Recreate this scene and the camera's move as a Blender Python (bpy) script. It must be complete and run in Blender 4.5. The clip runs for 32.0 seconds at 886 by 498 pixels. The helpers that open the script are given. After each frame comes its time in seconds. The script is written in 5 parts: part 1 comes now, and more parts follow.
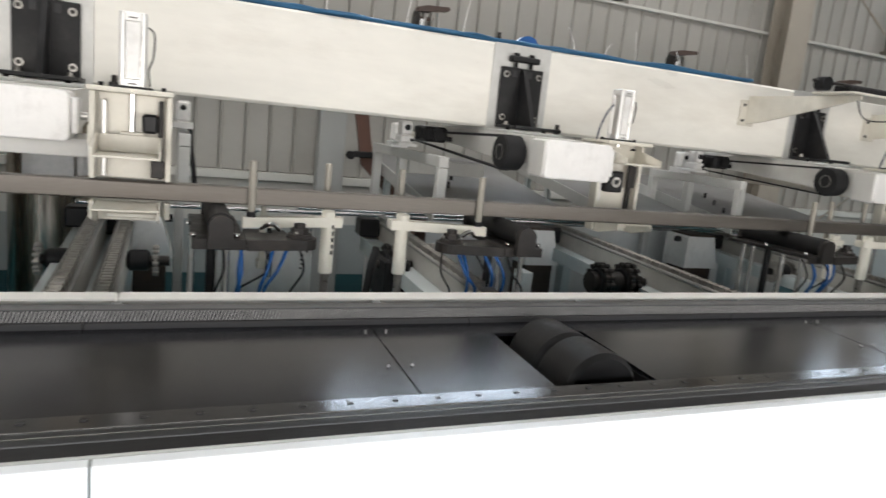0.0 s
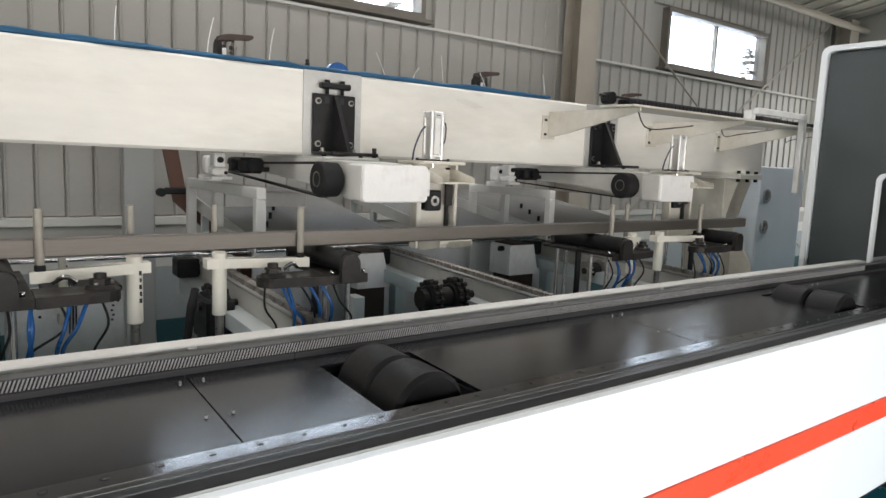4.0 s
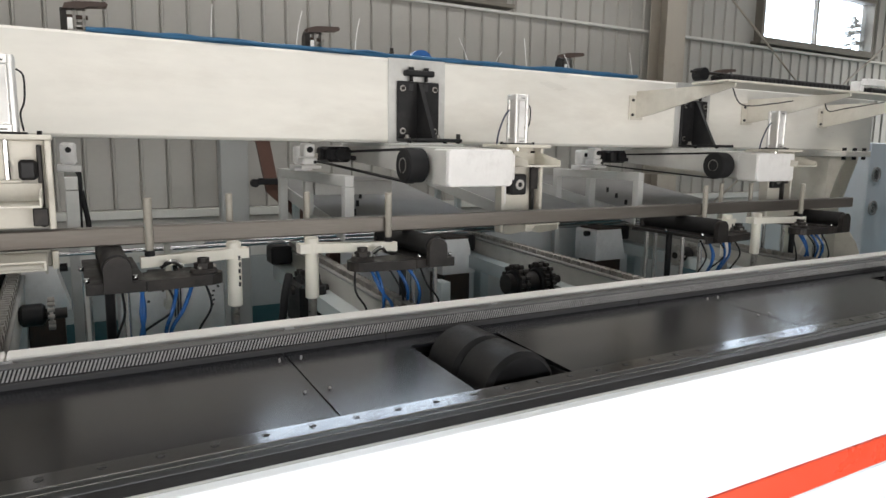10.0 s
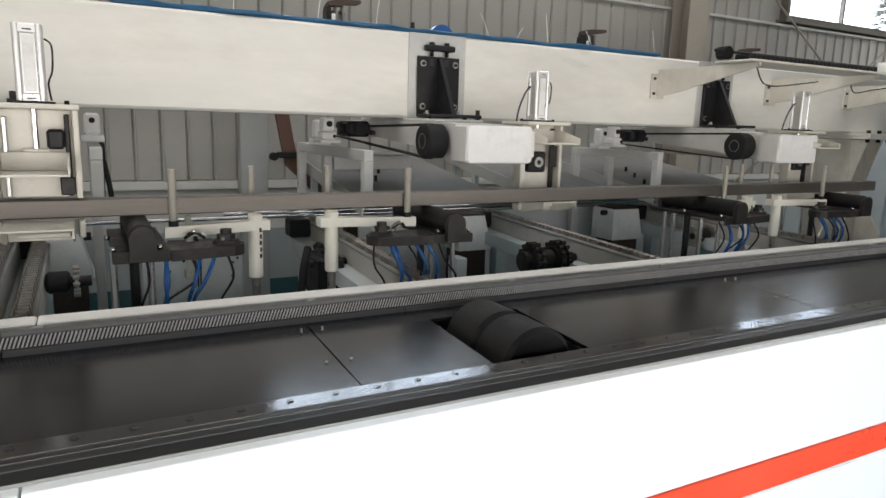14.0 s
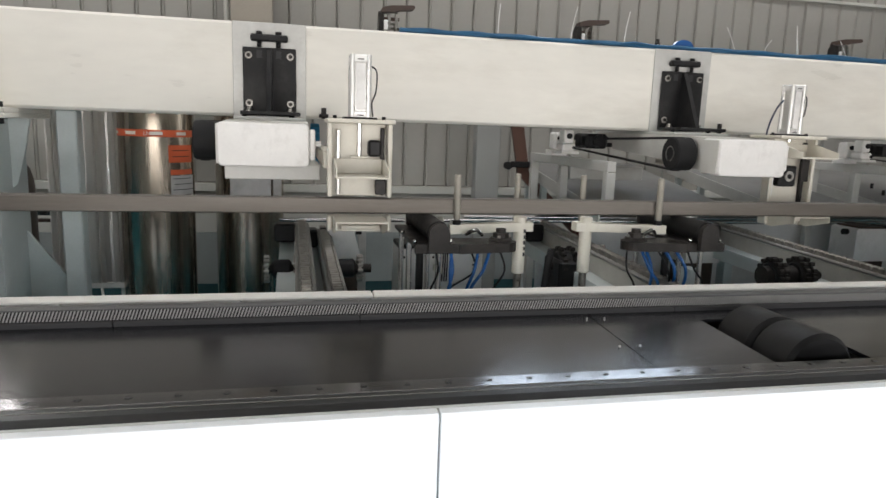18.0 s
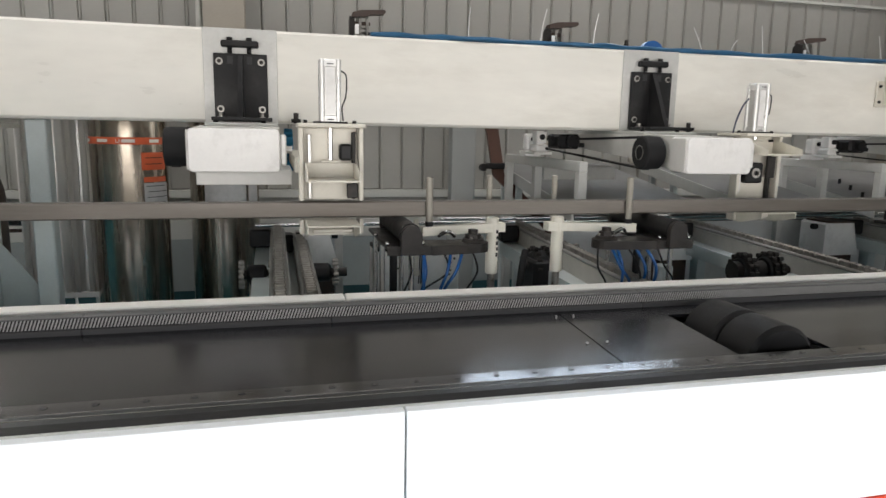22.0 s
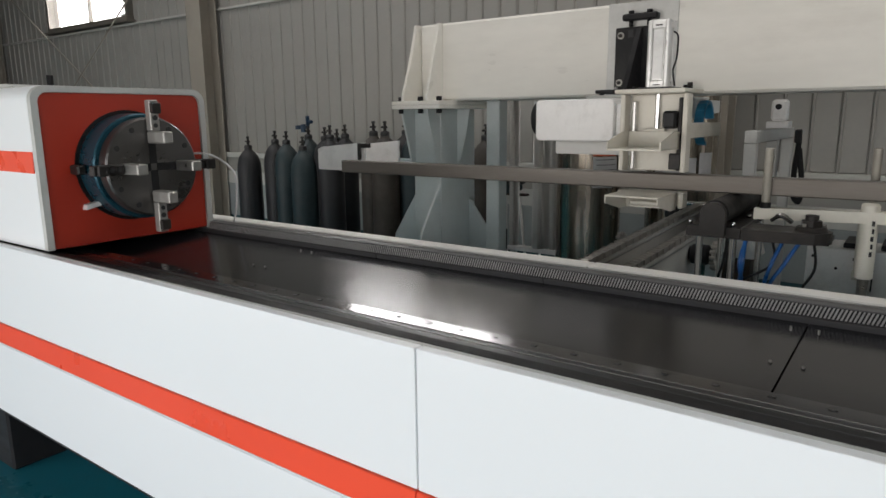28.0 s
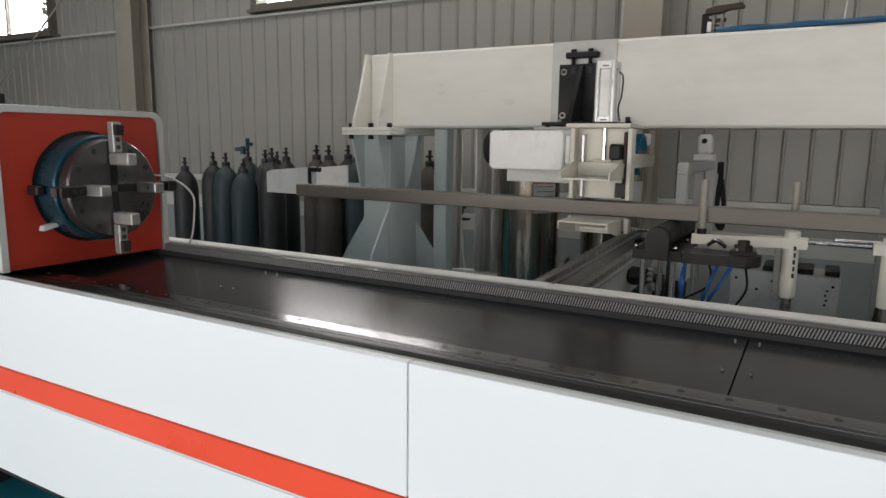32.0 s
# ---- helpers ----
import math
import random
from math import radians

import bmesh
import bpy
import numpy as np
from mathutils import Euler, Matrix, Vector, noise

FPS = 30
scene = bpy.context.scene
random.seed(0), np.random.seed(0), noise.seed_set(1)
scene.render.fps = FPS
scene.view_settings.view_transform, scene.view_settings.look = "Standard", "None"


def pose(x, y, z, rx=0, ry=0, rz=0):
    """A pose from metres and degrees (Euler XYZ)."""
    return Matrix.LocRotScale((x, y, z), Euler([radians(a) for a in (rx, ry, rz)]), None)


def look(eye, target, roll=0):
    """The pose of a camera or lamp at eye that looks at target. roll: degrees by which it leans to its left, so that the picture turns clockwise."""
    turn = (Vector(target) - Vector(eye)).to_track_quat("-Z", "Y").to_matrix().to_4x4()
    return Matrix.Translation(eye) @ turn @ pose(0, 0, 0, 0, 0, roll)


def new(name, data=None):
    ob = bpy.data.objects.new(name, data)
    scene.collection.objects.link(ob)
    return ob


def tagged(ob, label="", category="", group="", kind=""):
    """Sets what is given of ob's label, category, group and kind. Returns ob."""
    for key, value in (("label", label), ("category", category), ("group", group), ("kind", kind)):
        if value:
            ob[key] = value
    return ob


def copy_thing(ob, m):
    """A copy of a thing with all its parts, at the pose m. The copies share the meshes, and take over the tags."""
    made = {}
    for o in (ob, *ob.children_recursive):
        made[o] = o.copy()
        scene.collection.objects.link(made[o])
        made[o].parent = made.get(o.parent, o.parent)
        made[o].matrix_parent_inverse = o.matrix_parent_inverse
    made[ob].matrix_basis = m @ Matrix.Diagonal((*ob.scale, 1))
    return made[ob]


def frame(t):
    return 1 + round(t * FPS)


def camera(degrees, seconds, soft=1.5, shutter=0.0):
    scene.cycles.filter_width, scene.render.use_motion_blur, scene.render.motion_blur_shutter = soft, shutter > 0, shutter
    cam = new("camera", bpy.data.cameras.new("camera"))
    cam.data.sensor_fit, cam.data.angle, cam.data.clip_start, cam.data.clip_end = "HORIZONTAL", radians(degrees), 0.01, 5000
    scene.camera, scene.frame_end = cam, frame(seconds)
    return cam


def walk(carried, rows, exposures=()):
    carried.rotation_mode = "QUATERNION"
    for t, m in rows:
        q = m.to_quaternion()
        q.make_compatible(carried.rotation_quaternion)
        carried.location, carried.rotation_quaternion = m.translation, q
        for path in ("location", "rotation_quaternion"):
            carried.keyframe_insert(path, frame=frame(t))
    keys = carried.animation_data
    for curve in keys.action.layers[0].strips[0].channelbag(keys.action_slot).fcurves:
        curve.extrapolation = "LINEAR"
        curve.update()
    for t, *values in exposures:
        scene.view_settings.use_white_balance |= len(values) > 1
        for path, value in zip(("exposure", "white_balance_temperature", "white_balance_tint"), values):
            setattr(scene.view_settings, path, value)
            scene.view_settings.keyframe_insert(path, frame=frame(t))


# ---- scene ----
cam = camera(67.1, 32.0, shutter=0.4)
PATH = [
    (0, (0.152, 0.076, 1.58), (0.916, 1.889, 1.223), 5.9),
    (0.5, (0.189, 0.067, 1.59), (1.149, 1.785, 1.236), 4.7),
    (1, (0.2, 0.05, 1.597), (1.31, 1.681, 1.269), 3.2),
    (1.5, (0.192, 0.055, 1.596), (1.349, 1.658, 1.29), 2.5),
    (2, (0.189, 0.057, 1.595), (1.32, 1.681, 1.307), 2.1),
    (2.5, (0.193, 0.055, 1.598), (1.324, 1.681, 1.32), 2.3),
    (3, (0.201, 0.053, 1.598), (1.335, 1.678, 1.327), 2.3),
    (3.5, (0.204, 0.058, 1.593), (1.365, 1.666, 1.331), 2.2),
    (4, (0.205, 0.056, 1.598), (1.386, 1.649, 1.339), 2.4),
    (4.5, (0.201, 0.054, 1.603), (1.396, 1.637, 1.35), 2.7),
    (6.5, (0.189, 0.071, 1.594), (1.383, 1.659, 1.355), 3.9),
    (7, (0.191, 0.078, 1.591), (1.367, 1.678, 1.348), 3.8),
    (7.5, (0.197, 0.071, 1.591), (1.352, 1.684, 1.338), 3.5),
    (8, (0.188, 0.07, 1.587), (1.321, 1.696, 1.324), 3.2),
    (8.5, (0.183, 0.058, 1.59), (1.294, 1.699, 1.316), 2.9),
    (9, (0.17, 0.066, 1.585), (1.242, 1.731, 1.305), 2.5),
    (9.5, (0.177, 0.065, 1.579), (1.186, 1.767, 1.289), 1.5),
    (10, (0.188, 0.06, 1.575), (1.162, 1.781, 1.278), 0.8),
    (10.5, (0.195, 0.06, 1.573), (1.156, 1.786, 1.265), 0.7),
    (11, (0.193, 0.065, 1.571), (1.171, 1.78, 1.251), 0.9),
    (11.5, (0.197, 0.076, 1.55), (1.179, 1.784, 1.204), 2.1),
    (12, (0.197, 0.073, 1.559), (1.186, 1.77, 1.182), 2.6),
    (12.5, (0.203, 0.075, 1.558), (1.19, 1.769, 1.163), 2.0),
    (13, (0.197, 0.077, 1.56), (1.177, 1.774, 1.161), 1.6),
    (13.5, (0.182, 0.063, 1.574), (1.141, 1.774, 1.184), 1.7),
    (14, (0.164, 0.052, 1.573), (1.098, 1.783, 1.207), 1.7),
    (14.5, (0.155, 0.019, 1.582), (1.053, 1.77, 1.23), 2.0),
    (15, (0.116, -0.057, 1.579), (0.882, 1.76, 1.245), 1.4),
    (15.5, (0.038, -0.102, 1.598), (0.678, 1.763, 1.265), 1.6),
    (17.5, (-0.185, -0.072, 1.564), (0.315, 1.835, 1.227), 1.8),
    (18, (-0.198, -0.072, 1.574), (0.237, 1.848, 1.221), 2.0),
    (18.5, (-0.182, -0.074, 1.569), (0.225, 1.852, 1.215), 1.9),
    (19, (-0.191, -0.068, 1.575), (0.256, 1.848, 1.216), 2.0),
    (19.5, (-0.184, -0.066, 1.571), (0.276, 1.847, 1.215), 1.9),
    (20, (-0.185, -0.068, 1.571), (0.278, 1.845, 1.215), 1.7),
    (20.5, (-0.176, -0.071, 1.569), (0.275, 1.845, 1.215), 1.6),
    (21, (-0.17, -0.085, 1.578), (0.286, 1.83, 1.225), 1.2),
    (21.5, (-0.167, -0.08, 1.568), (0.297, 1.835, 1.224), 1.0),
    (22, (-0.166, -0.101, 1.574), (0.319, 1.808, 1.231), 1.1),
    (22.5, (-0.168, -0.11, 1.575), (0.349, 1.792, 1.236), 1.4),
    (23, (-0.171, -0.118, 1.585), (0.362, 1.779, 1.241), 1.4),
    (23.5, (-0.136, -0.118, 1.577), (0.38, 1.785, 1.243), 1.0),
    (24, (-0.096, -0.119, 1.583), (0.325, 1.808, 1.251), 0.1),
    (24.5, (-0.059, -0.112, 1.581), (0.318, 1.825, 1.255), -0.4),
    (25, (0.057, -0.102, 1.572), (0.242, 1.864, 1.253), -1.6),
    (25.5, (0.206, 0.014, 1.568), (-0.008, 1.978, 1.254), -2.6),
    (26, (0.444, 0.162, 1.553), (-0.265, 2.001, 1.209), -4.3),
    (26.5, (0.672, 0.212, 1.537), (-0.394, 1.872, 1.209), -3.8),
    (28.5, (0.848, -0.006, 1.51), (-0.308, 1.579, 1.119), -0.3),
    (29, (0.811, -0.059, 1.526), (-0.259, 1.584, 1.131), -0.3),
    (29.5, (0.806, -0.073, 1.525), (-0.201, 1.613, 1.147), -0.1),
    (30, (0.801, -0.078, 1.528), (-0.186, 1.623, 1.167), 0.3),
    (30.5, (0.805, -0.077, 1.525), (-0.18, 1.629, 1.179), 0.3),
    (31, (0.799, -0.088, 1.527), (-0.178, 1.624, 1.192), 0.4),
    (31.5, (0.793, -0.096, 1.524), (-0.179, 1.622, 1.202), 0.8),
    (32, (0.792, -0.095, 1.528), (-0.189, 1.619, 1.209), 0.7),
]
walk(cam, [(t, look(eye, target, roll)) for t, eye, target, roll in PATH], [(0.0, 0.02), (2.0, -0.08), (9.0, -0.1), (11.0, -0.14), (13.0, -0.18), (14.0, -0.27), (15.0, -0.22), (17.0, -0.27), (24.5, -0.26), (25.4, -0.18), (26.2, -0.2), (28.5, -0.9), (30.0, -0.88), (32.0, -0.78)])

# ---- light ----
world = bpy.data.worlds.new("overcast")
scene.world = world
world.use_nodes = True
wn = world.node_tree
sky = wn.nodes.new("ShaderNodeTexSky")
sky.sky_type, sky.sun_disc = "NISHITA", False
sky.sun_elevation, sky.sun_rotation = radians(50), radians(200)
wn.links.new(sky.outputs[0], wn.nodes["Background"].inputs[0])
wn.nodes["Background"].inputs[1].default_value = 0.15
sun = new("sun", bpy.data.lights.new("sun", "SUN"))
sun.data.energy, sun.data.angle, sun.data.color = 0.8, radians(15), (1, 0.97, 0.92)
sun.matrix_world = look((-3, -8, 12), (0, 0, 0))


def fill_lamp(name, centre, target, w, h, watts, color=(0.96, 0.98, 1.0)):
    lamp = bpy.data.lights.new(name, "AREA")
    lamp.shape, lamp.size, lamp.size_y, lamp.energy, lamp.color = "RECTANGLE", w, h, watts, color
    ob = new(name, lamp)
    ob.matrix_world = look(centre, target)
    return ob


# Added fill from behind the camera; its source there is unseen and assumed.
fill_lamp("door_daylight", (-0.9, -2.05, 1.10), (-0.9, 1.0, 1.15), 12.0, 2.1, 360, (1.0, 0.965, 0.955))
# Added side fill that brightens the right bay of the north wall.
fill_lamp("east_door_daylight", (12.0, 3.9, 1.7), (5.0, 3.9, 1.9), 2.2, 2.8, 62, (1.0, 0.955, 0.90))
# Added overhead fill under the closed roof sheet; no skylight is modelled.
fill_lamp("skylight_daylight", (1.6, 2.7, 4.46), (1.6, 2.7, 0), 21.0, 1.2, 270, (1, 0.968, 0.96))

# ---- materials ----
MATS = {}


def mat(name, color, rough=0.5, metal=0.0, vary=0.12, scale=6.0, fine=80.0, bump=0.05, stretch=(1, 1, 1), rvar=0.12, dirt=None, amount=0.0, coat=0.0, spread=0.0):
    m = bpy.data.materials.new(name)
    m.use_nodes = True
    nt = m.node_tree
    b = nt.nodes["Principled BSDF"]
    tc = nt.nodes.new("ShaderNodeTexCoord")
    mp = nt.nodes.new("ShaderNodeMapping")
    mp.inputs["Scale"].default_value = stretch
    nt.links.new(tc.outputs["Object"], mp.inputs[0])
    big, small = nt.nodes.new("ShaderNodeTexNoise"), nt.nodes.new("ShaderNodeTexNoise")
    for n, s in ((big, scale), (small, fine)):
        n.inputs["Scale"].default_value, n.inputs["Detail"].default_value = s, 5
        nt.links.new(mp.outputs[0], n.inputs["Vector"])
    add = nt.nodes.new("ShaderNodeMath")
    add.operation = "MULTIPLY_ADD"
    add.inputs[1].default_value = 0.35
    nt.links.new(small.outputs[0], add.inputs[0])
    nt.links.new(big.outputs[0], add.inputs[2])
    ramp = nt.nodes.new("ShaderNodeMapRange")
    ramp.inputs["From Min"].default_value, ramp.inputs["From Max"].default_value = 0.45, 0.9
    ramp.inputs["To Min"].default_value, ramp.inputs["To Max"].default_value = 1 - vary, 1 + vary
    nt.links.new(add.outputs[0], ramp.inputs[0])
    factor = ramp.outputs[0]
    if spread:
        info = nt.nodes.new("ShaderNodeObjectInfo")
        mr = nt.nodes.new("ShaderNodeMapRange")
        mr.inputs["To Min"].default_value, mr.inputs["To Max"].default_value = 1 - spread, 1 + spread
        nt.links.new(info.outputs["Random"], mr.inputs[0])
        mul = nt.nodes.new("ShaderNodeMath")
        mul.operation = "MULTIPLY"
        nt.links.new(factor, mul.inputs[0])
        nt.links.new(mr.outputs[0], mul.inputs[1])
        factor = mul.outputs[0]
    sc = nt.nodes.new("ShaderNodeVectorMath")
    sc.operation = "SCALE"
    sc.inputs[0].default_value = color[:3]
    nt.links.new(factor, sc.inputs["Scale"])
    col = sc.outputs[0]
    if dirt:
        dn = nt.nodes.new("ShaderNodeTexNoise")
        dn.inputs["Scale"].default_value, dn.inputs["Detail"].default_value, dn.inputs["Roughness"].default_value = scale * 0.7, 9, 0.7
        nt.links.new(mp.outputs[0], dn.inputs["Vector"])
        dr = nt.nodes.new("ShaderNodeMapRange")
        dr.inputs["From Min"].default_value, dr.inputs["From Max"].default_value = 0.5, 0.75
        dr.inputs["To Max"].default_value = amount
        nt.links.new(dn.outputs[0], dr.inputs[0])
        mx = nt.nodes.new("ShaderNodeMix")
        mx.data_type = "RGBA"
        nt.links.new(dr.outputs[0], mx.inputs["Factor"])
        nt.links.new(col, mx.inputs["A"])
        mx.inputs["B"].default_value = (*dirt, 1)
        col = mx.outputs["Result"]
    nt.links.new(col, b.inputs["Base Color"])
    rr = nt.nodes.new("ShaderNodeMapRange")
    rr.inputs["From Min"].default_value, rr.inputs["From Max"].default_value = 0.45, 0.9
    rr.inputs["To Min"].default_value, rr.inputs["To Max"].default_value = max(0.02, rough - rvar), min(1, rough + rvar)
    nt.links.new(add.outputs[0], rr.inputs[0])
    nt.links.new(rr.outputs[0], b.inputs["Roughness"])
    b.inputs["Metallic"].default_value = metal
    b.inputs["Coat Weight"].default_value = coat
    if bump:
        bp = nt.nodes.new("ShaderNodeBump")
        bp.inputs["Strength"].default_value, bp.inputs["Distance"].default_value = bump, 0.004
        nt.links.new(add.outputs[0], bp.inputs["Height"])
        nt.links.new(bp.outputs[0], b.inputs["Normal"])
    MATS[name] = m
    return m


panel_white = mat("panel_white", (0.82, 0.85, 0.865), 0.30, vary=0.006, scale=1.0, fine=3, bump=0.0, rvar=0.01)
beam_white = mat("beam_white", (0.80, 0.78, 0.72), 0.36, vary=0.07, scale=2.2, fine=14, bump=0.02, stretch=(0.45, 1, 1.6), dirt=(0.50, 0.46, 0.39), amount=0.42)
cap_white = mat("cap_white", (0.80, 0.785, 0.75), 0.4, vary=0.03, scale=3, fine=40, bump=0.0, dirt=(0.55, 0.53, 0.5), amount=0.25)
bare_primer = mat("bare_primer", (0.52, 0.52, 0.50), 0.45, metal=0.3, vary=0.1, scale=8, dirt=(0.7, 0.7, 0.68), amount=0.6)
cream = mat("cream", (0.63, 0.60, 0.525), 0.45, vary=0.07, scale=7, fine=90, dirt=(0.32, 0.28, 0.22), amount=0.4)
nylon = mat("nylon", (0.78, 0.75, 0.66), 0.5, vary=0.05, scale=12)
cover_white = mat("cover_white", (0.80, 0.79, 0.775), 0.42, vary=0.05, scale=9, dirt=(0.42, 0.40, 0.37), amount=0.5)
frame_white = mat("frame_white", (0.54, 0.54, 0.52), 0.5, vary=0.07, scale=7, dirt=(0.36, 0.34, 0.31), amount=0.4)
sheet_grey = mat("sheet_grey", (0.66, 0.66, 0.65), 0.45, vary=0.06, scale=4, dirt=(0.3, 0.29, 0.27), amount=0.3)
tray_grey = mat("tray_grey", (0.24, 0.24, 0.235), 0.5, vary=0.1, scale=4, dirt=(0.14, 0.13, 0.12), amount=0.4)
mast_grey = mat("mast_grey", (0.36, 0.37, 0.36), 0.5, vary=0.06, scale=3)
arm_white = mat("arm_white", (0.64, 0.63, 0.60), 0.45, vary=0.06, scale=6, dirt=(0.38, 0.36, 0.33), amount=0.35)
navy = mat("navy", (0.010, 0.018, 0.05), 0.4, vary=0.2, scale=12)
rust_dark = mat("rust_dark", (0.048, 0.030, 0.023), 0.65, vary=0.25, scale=14, dirt=(0.13, 0.06, 0.035), amount=0.5)
grey_paint = mat("grey_paint", (0.50, 0.51, 0.49), 0.5, vary=0.08, scale=5, dirt=(0.28, 0.26, 0.24), amount=0.3)
pale_blue = mat("pale_blue", (0.56, 0.61, 0.61), 0.42, vary=0.08, scale=4, dirt=(0.5, 0.5, 0.48), amount=0.3)
cabinet_blue = mat("cabinet_blue", (0.72, 0.79, 0.86), 0.4, vary=0.05, scale=3)
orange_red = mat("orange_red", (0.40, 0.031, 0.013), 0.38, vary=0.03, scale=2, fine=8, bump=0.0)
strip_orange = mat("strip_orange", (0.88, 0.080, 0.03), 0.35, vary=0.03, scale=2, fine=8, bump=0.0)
black_paint = mat("black_paint", (0.013, 0.013, 0.014), 0.42, vary=0.25, scale=10, dirt=(0.06, 0.057, 0.053), amount=0.3)
black_steel = mat("black_steel", (0.024, 0.022, 0.021), 0.42, metal=0.2, vary=0.3, scale=12, dirt=(0.085, 0.07, 0.06), amount=0.4)
rubber = mat("rubber", (0.016, 0.016, 0.017), 0.65, vary=0.2, scale=20)
roller_rubber = mat("roller_rubber", (0.011, 0.0108, 0.0112), 0.5, vary=0.3, scale=9, dirt=(0.026, 0.025, 0.025), amount=0.35)
dark_plate = mat("dark_plate", (0.012, 0.012, 0.0145), 0.20, metal=0.0, vary=0.10, scale=2.5, fine=160, stretch=(0.3, 4, 4), bump=0.0, rvar=0.02)
plate_nodes = dark_plate.node_tree
plate_nodes.nodes["Principled BSDF"].inputs["Specular IOR Level"].default_value = 0.29
bed_grey = mat("bed_grey", (0.050, 0.049, 0.050), 0.55, metal=0.0, vary=0.15, scale=5, stretch=(0.4, 3, 3), dirt=(0.03, 0.03, 0.03), amount=0.4)
channel_grey = mat("channel_grey", (0.095, 0.094, 0.097), 0.45, metal=0.0, vary=0.15, scale=5, stretch=(0.4, 3, 3), dirt=(0.05, 0.05, 0.05), amount=0.4)
bed_black = mat("bed_black", (0.020, 0.0195, 0.021), 0.48, metal=0.0, vary=0.2, scale=5, stretch=(0.4, 3, 3))
rail_steel = mat("rail_steel", (0.12, 0.119, 0.121), 0.13, metal=0.95, vary=0.05, scale=4, fine=120, stretch=(0.4, 8, 8), bump=0.0, rvar=0.012)
channel_black = mat("channel_black", (0.0095, 0.0093, 0.010), 0.6, vary=0.2, scale=5, stretch=(0.4, 3, 3), bump=0.0)
hole_grey = mat("hole_grey", (0.085, 0.085, 0.088), 0.25, metal=0.95, vary=0.1, scale=40, bump=0.0)
guide_steel = mat("guide_steel", (0.062, 0.064, 0.067), 0.33, metal=0.95, vary=0.12, scale=4, fine=120, stretch=(0.4, 8, 8), bump=0.0, rvar=0.04)
polished_edge = mat("polished_edge", (0.20, 0.198, 0.197), 0.2, metal=1.0, vary=0.1, scale=4, fine=60, stretch=(0.4, 8, 8), bump=0.0, rvar=0.03)
rack_steel = mat("rack_steel", (0.36, 0.352, 0.345), 0.5, metal=0.1, vary=0.15, scale=30)
cylinder_alu = mat("cylinder_alu", (0.66, 0.655, 0.64), 0.36, metal=0.55, vary=0.05, scale=14, stretch=(4, 4, 0.4), bump=0.0)
chrome = mat("chrome", (0.75, 0.75, 0.75), 0.12, metal=1.0, vary=0.05, scale=10, bump=0.0, rvar=0.05)
alu = mat("alu", (0.66, 0.65, 0.63), 0.42, metal=0.9, vary=0.07, scale=14, stretch=(4, 4, 0.4))
stainless = mat("stainless", (0.42, 0.37, 0.31), 0.25, metal=1.0, vary=0.10, scale=5, fine=60, stretch=(4, 4, 0.3), bump=0.03, rvar=0.06, dirt=(0.17, 0.145, 0.115), amount=0.5)
tube_steel = mat("tube_steel", (0.135, 0.122, 0.108), 0.46, metal=0.65, vary=0.2, scale=6, fine=50, stretch=(0.4, 4, 4), dirt=(0.10, 0.08, 0.065), amount=0.5)
worn_steel = mat("worn_steel", (0.33, 0.32, 0.30), 0.35, metal=0.9, vary=0.2, scale=25, dirt=(0.10, 0.09, 0.08), amount=0.6)
wall_panel = mat("wall_panel", (0.385, 0.375, 0.345), 0.40, vary=0.06, scale=1.2, fine=30, bump=0.03, spread=0.03)
column_paint = mat("column_paint", (0.38, 0.345, 0.29), 0.5, vary=0.08, scale=2, dirt=(0.2, 0.17, 0.13), amount=0.4)
trim_white = mat("trim_white", (0.62, 0.62, 0.58), 0.45, vary=0.05, scale=4)
dado = mat("dado", (0.34, 0.37, 0.37), 0.65, vary=0.08, scale=2, fine=50, dirt=(0.3, 0.3, 0.28), amount=0.4)
base_teal = mat("base_teal", (0.02, 0.075, 0.085), 0.5, vary=0.2, scale=3, dirt=(0.1, 0.1, 0.1), amount=0.5)
roof_sheet = mat("roof_sheet", (0.42, 0.40, 0.35), 0.45, vary=0.08, scale=1, stretch=(3, 0.4, 1))
floor_teal = mat("floor_teal", (0.012, 0.135, 0.18), 0.30, vary=0.2, scale=1.2, fine=25, bump=0.04, dirt=(0.05, 0.08, 0.085), amount=0.5)
blue_hose = mat("blue_hose", (0.015, 0.10, 0.32), 0.35, vary=0.1, scale=20)
blue_cable = mat("blue_cable", (0.022, 0.105, 0.21), 0.4, vary=0.2, scale=9)
plastic_blue = mat("plastic_blue", (0.01, 0.09, 0.30), 0.35, vary=0.1, scale=10)
white_plastic = mat("white_plastic", (0.75, 0.75, 0.74), 0.4, vary=0.04, scale=10)
brown_paint = mat("brown_paint", (0.105, 0.050, 0.035), 0.55, vary=0.15, scale=8, dirt=(0.07, 0.04, 0.03), amount=0.4)
gas_dark = mat("gas_dark", (0.022, 0.022, 0.025), 0.5, vary=0.25, scale=5, dirt=(0.05, 0.045, 0.04), amount=0.5)
regulator_blue = mat("regulator_blue", (0.018, 0.045, 0.085), 0.45, vary=0.2, scale=15, dirt=(0.06, 0.06, 0.06), amount=0.4)
gas_teal = mat("gas_teal", (0.022, 0.040, 0.046), 0.5, vary=0.25, scale=5, dirt=(0.075, 0.075, 0.07), amount=0.5)
gas_brown = mat("gas_brown", (0.052, 0.042, 0.034), 0.55, vary=0.25, scale=5, dirt=(0.12, 0.11, 0.095), amount=0.5)
